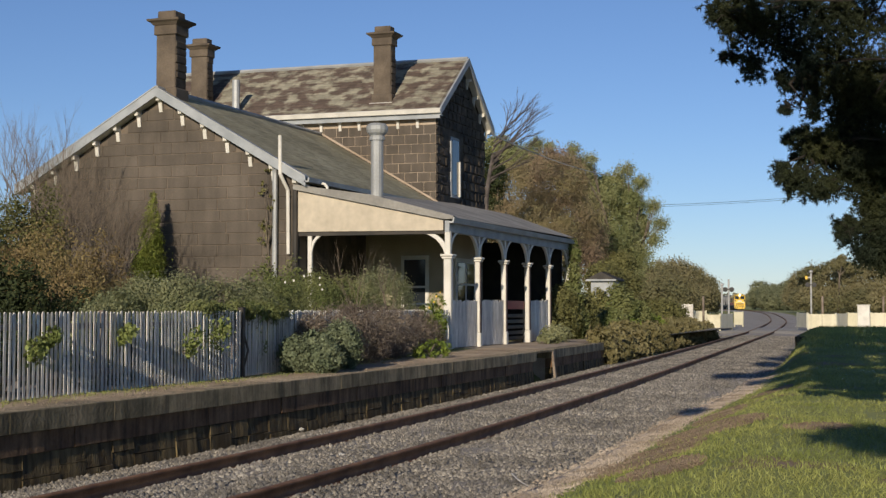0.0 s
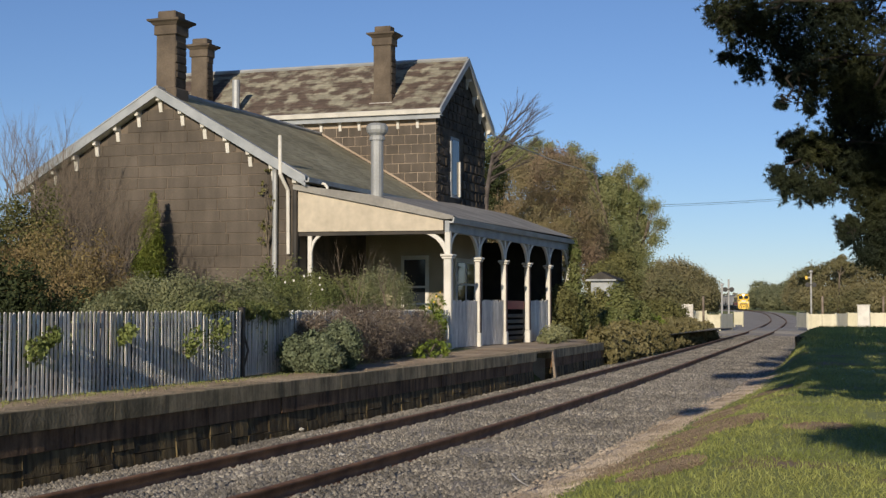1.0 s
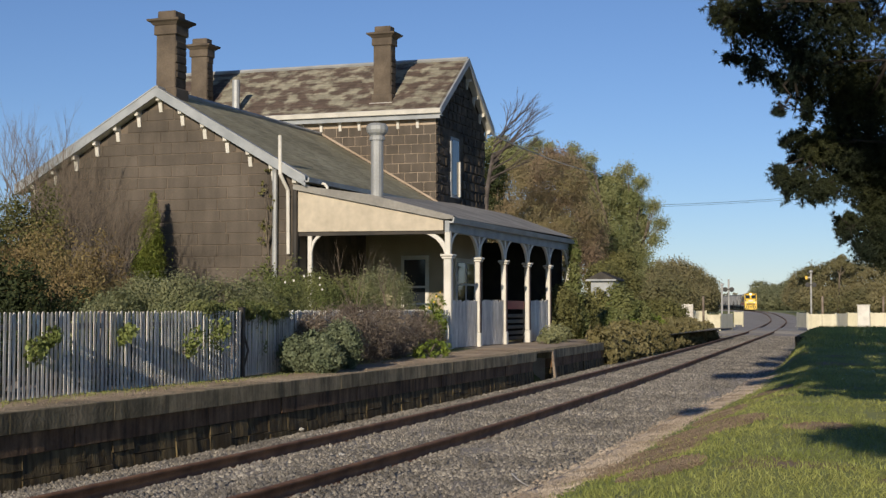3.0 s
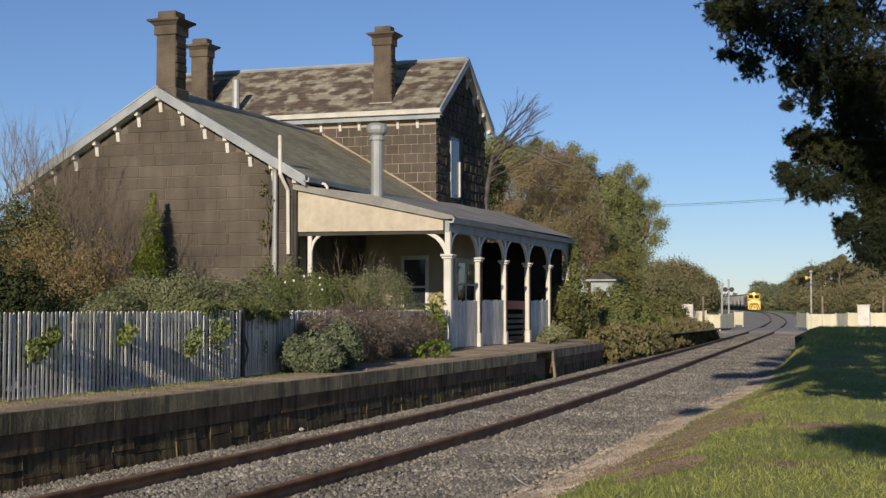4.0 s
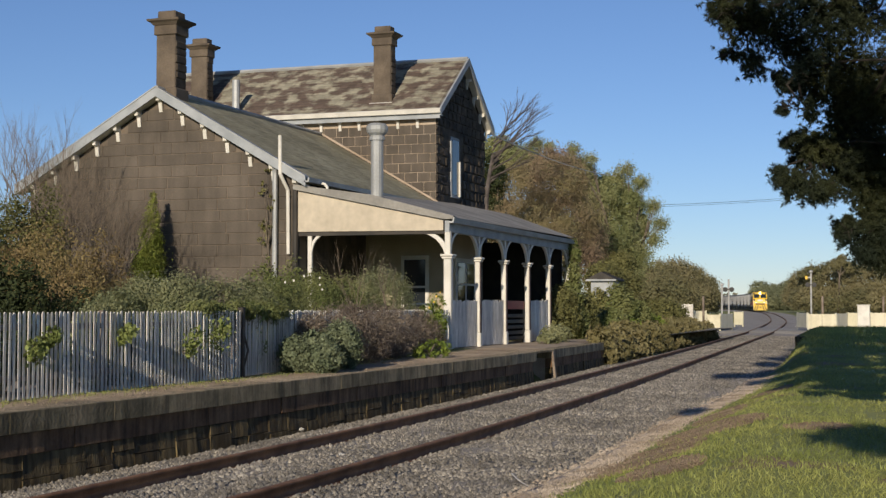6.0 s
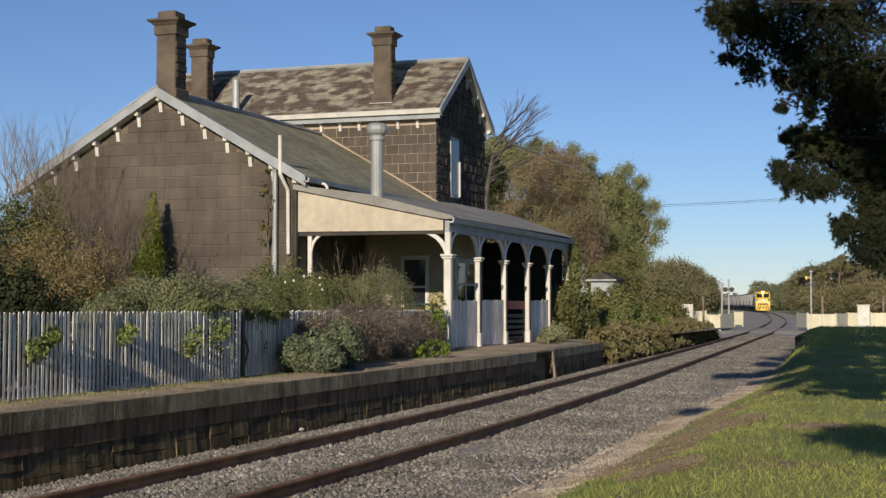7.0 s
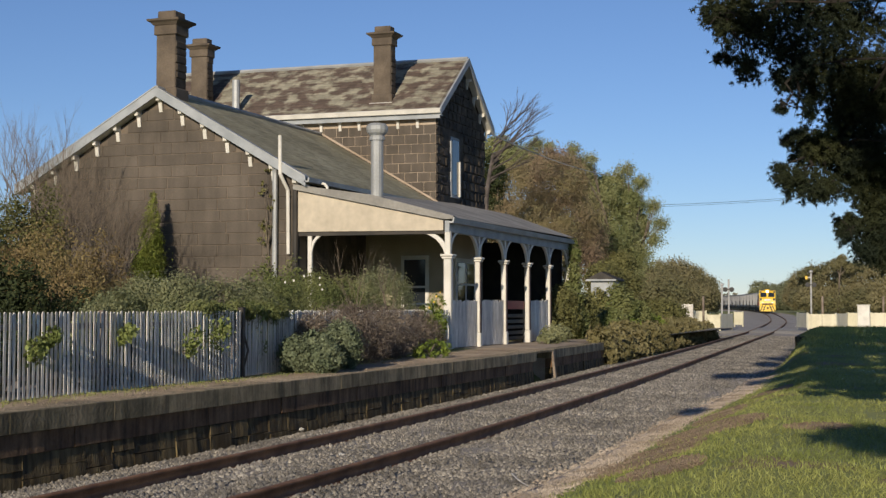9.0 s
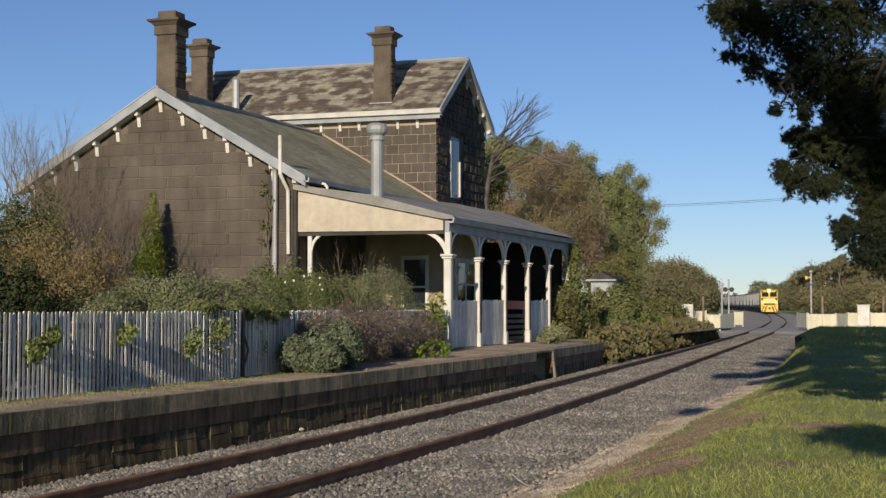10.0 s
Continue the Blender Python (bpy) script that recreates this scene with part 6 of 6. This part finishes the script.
def scatter(name, x, y, z, lo, hi, mat, label, category):
    """Small lumps lying on a surface."""
    n = len(x)
    p = np.stack([x, y, z], axis=1)
    s = (lo + (hi - lo) * rng.random(n) ** 2)[:, None]
    a = rng.random(n) * 6.28
    V = []
    for k, (r, h) in enumerate(((1, -0.2), (1, -0.2), (1, -0.2), (0.15, 0.75))):
        t = a + k * 2.094
        V.append(p + np.stack([np.cos(t) * r, np.sin(t) * r, np.full(n, h)], axis=1) * s * (0.6 + 0.8 * rng.random((n, 1))))
    i = np.arange(n)[:, None] * 4
    Fc = np.concatenate([i + [0, 1, 3], i + [1, 2, 3], i + [2, 0, 3]], axis=0)
    solo(name, raw(name, np.stack(V, axis=1), Fc, mat), mat, label, category, "stuff")


def crumbs():
    n = 26000
    y = 8.5 + 26 * rng.random(n) ** 1.5
    x = np.array([xc(b) + off(b) for b in y]) + 0.12 + rng.normal(size=n) * 0.11
    z = np.array([max(bank(a, b) + 0.012, -0.17) for a, b in zip(x, y)])
    scatter("dirt_crumbs", x, y, z, 0.006, 0.03, DIRT, "pale crumbs of dirt and stone at the ballast edge", "dirt")
    X, Y = [], []
    for cx, cy, rx, ry in BARE:
        m = int(9000 * rx * ry)
        q, t = np.sqrt(rng.random(m)) * 1.05, rng.random(m) * 6.283
        X.append(cx + rx * q * np.cos(t))
        Y.append(cy + ry * q * np.sin(t))
    x, y = np.concatenate(X), np.concatenate(Y)
    z = np.array([bank(a, b) + 0.01 for a, b in zip(x, y)])
    scatter("soil_crumbs", x, y, z, 0.006, 0.022, SOIL, "crumbs of brown soil on the bare patches", "soil")
    n = 30000
    y = 9 + 26 * rng.random(n) ** 1.3
    e = np.array([edge(b) for b in y])
    back = np.where(y < 19, -9.5, -9.6 - (y - 19) * 0.114)
    x = back + (e - 0.02 - back) * rng.random(n)
    scatter("platform_grit", x, y, np.full(n, PZ + 0.004), 0.005, 0.018, PLATTOP, "loose grit and dirt on the platform", "grit")


def grass():
    n = 250000
    y = 8.5 + 34 * rng.random(n) ** 1.6
    c = np.interp(y, _gy, _gx)
    x = c + off(y) + 0.18 + 8.5 * rng.random(n) ** 0.9
    keep = np.array([noise.noise(Vector((a * 0.7, b * 0.7, 9))) + 0.9 * noise.noise(Vector((a * 2.2, b * 2.2, 4))) + 0.6 * min(1.0, (a - k - 0.3) / 0.45) > -0.12 + 0.2 * r for a, b, k, r in zip(x, y, c + off(y), rng.random(n))])
    for cx, cy, rx, ry in BARE:
        keep &= (((x - cx) / rx) ** 2 + ((y - cy) / ry) ** 2 > 0.9) | (rng.random(len(x)) < 0.22)
    x, y = x[keep], y[keep]
    z = np.array([bank(a, b) for a, b in zip(x, y)])
    n = len(x)
    p = np.stack([x, y, z - 0.005], axis=1)
    a = rng.random(n) * 6.28
    s = np.stack([np.cos(a), np.sin(a), np.zeros(n)], axis=1) * (0.003 + 0.004 * rng.random(n))[:, None]
    h = 0.015 + 0.045 * rng.random(n) ** 1.5
    lean = rng.normal(size=(n, 3)) * 0.03
    lean[:, 2] = h
    V = np.stack([p - s, p + s, p + lean], axis=1)
    solo("grass_blades", raw("grass_blades", V, np.arange(n * 3).reshape(-1, 3), BLADE), BLADE, "short green grass on the bank", "grass", "stuff")
    n = 30000
    y = 41 + 37 * rng.random(n) ** 1.1
    x = np.array([xc(b) + off(b) for b in y]) + 0.15 + 12 * rng.random(n)
    p = np.stack([x, y, np.array([0.505 if b > 52 else bank(a, b) for a, b in zip(x, y)])], axis=1)
    a = rng.random(n) * 6.28
    s = np.stack([np.cos(a), np.sin(a), np.zeros(n)], axis=1) * 0.012
    lean = rng.normal(size=(n, 3)) * 0.05
    lean[:, 2] = 0.05 + 0.09 * rng.random(n)
    solo("platform_turf", raw("platform_turf", np.stack([p - s, p + s, p + lean], axis=1), np.arange(n * 3).reshape(-1, 3), BLADE), BLADE, "rough grass on the disused platform", "grass", "stuff")
    n = 5000
    y = 9 + 25 * rng.random(n)
    x = -9.5 + 0.22 * np.abs(rng.normal(size=n)) - np.where(y > 19, (y - 19) * 0.114, 0)
    a = rng.random(n) * 6.28
    p = np.stack([x, y, np.full(n, PZ)], axis=1)
    s = np.stack([np.cos(a), np.sin(a), np.zeros(n)], axis=1) * 0.006
    lean = rng.normal(size=(n, 3)) * 0.03
    lean[:, 2] = 0.015 + 0.035 * rng.random(n)
    solo("platform_weeds", raw("platform_weeds", np.stack([p - s, p + s, p + lean], axis=1), np.arange(n * 3).reshape(-1, 3), BLADE), BLADE, "thin grass along the foot of the picket fence", "grass", "stuff")


bare_patch()
grass()
crumbs()
stones()
platform_stones(PLAT)
pit_opening(PLAT)


stick = tube(bmesh.new(), [(-4.01, 13.90, -0.13), (-3.78, 13.30, -0.11), (-3.67, 13.10, -0.12), (-3.51, 12.83, -0.13)], [0.008, 0.007, 0.006, 0.003], 5)
solo("dry_stick", stick, PICKET, "thin pale dry stick lying on the ballast", "stick")
for k, q in enumerate(((-8.21, 18.11, -0.14), (-5.43, 13.67, -0.10), (-6.27, 14.89, -0.12), (-10.35, 116.73, 0.05))):
    st = tagged(new("pale_stone", mesh_of("pale_stone", bmesh.new(), WHITE)), "pale stone lying among the grey ballast", "stone", "pale stones")
    bm = bmesh.new()
    bmesh.ops.create_icosphere(bm, subdivisions=1, radius=0.045)
    for v in bm.verts:
        v.co *= random.Random(k * 50 + v.index).uniform(0.7, 1.2)
        v.co.z *= 0.6
    bm.to_mesh(st.data)
    bm.free()
    st.location = q


# small flowers
def blossom(name, spots, mat, label):
    for q in spots:
        t = thing(name, label, "flower", name.replace("_", " ") + "s", at=q)
        bm = bmesh.new()
        for k in range(5):
            a = 2 * math.pi * k / 5
            prism(bm, [(0.0, 0.0), (0.017 * math.cos(a - 0.5), 0.017 * math.sin(a - 0.5)), (0.026 * math.cos(a), 0.026 * math.sin(a)), (0.017 * math.cos(a + 0.5), 0.017 * math.sin(a + 0.5))], "y", -0.004, 0.004)
        part("petals", bm, mat, t)


blossom("white_flower", ((-10.71, 23.71, 2.09), (-11.45, 26.10, 2.11), (-11.41, 26.13, 1.88), (-11.45, 26.11, 1.97), (-10.72, 23.29, 2.00), (-10.89, 21.86, 1.80), (-10.82, 23.15, 1.97)), WHITE, "small white flower on the garden shrub")
blossom("yellow_flower", ((-10.81, 30.79, 1.52), (-10.72, 31.02, 1.78), (-10.74, 30.91, 1.65), (-10.67, 31.14, 1.87)), YELLOW, "small yellow flower beside the corner post")


# ---- what moves ----
def motions():
    # the train comes round the bend
    s0, s1 = float(np.interp(385, _gy, _s)), float(np.interp(248, _gy, _s))
    times = [k * 0.5 for k in range(21)]
    walk(LOCO, [(t, on_track(s0 + (s1 - s0) * t / 10)) for t in times])
    for k, w in enumerate(WAGONS):
        walk(w, [(t, on_track(s0 + (s1 - s0) * t / 10 + 18.0 + 14.6 * k)) for t in times])
    # the pine's boughs stir in the wind
    sway = ((0.03, 0.9, 0.0), (0.045, 1.15, 1.3), (0.035, 1.0, 2.2), (0.03, 1.3, 4.0))
    side = Vector((0.947, 0.322, 0))
    for b, (amp, rate, ph) in zip(BOUGHS, sway):
        rows = []
        for k in range(41):
            t = k * 0.25
            u = amp * (0.6 * math.sin(2 * math.pi * 0.47 * rate * t + ph) + 0.5 * math.sin(2 * math.pi * 0.83 * rate * t + 2 * ph) - 0.25 * t / 10)
            v = 0.4 * amp * math.sin(2 * math.pi * 0.61 * rate * t + 3 * ph)
            m = pose(side.x * u, side.y * u, v, 0, math.degrees(v) * 0.3, math.degrees(u) * 0.25)
            rows.append((t, m))
        walk(b, rows)


motions()
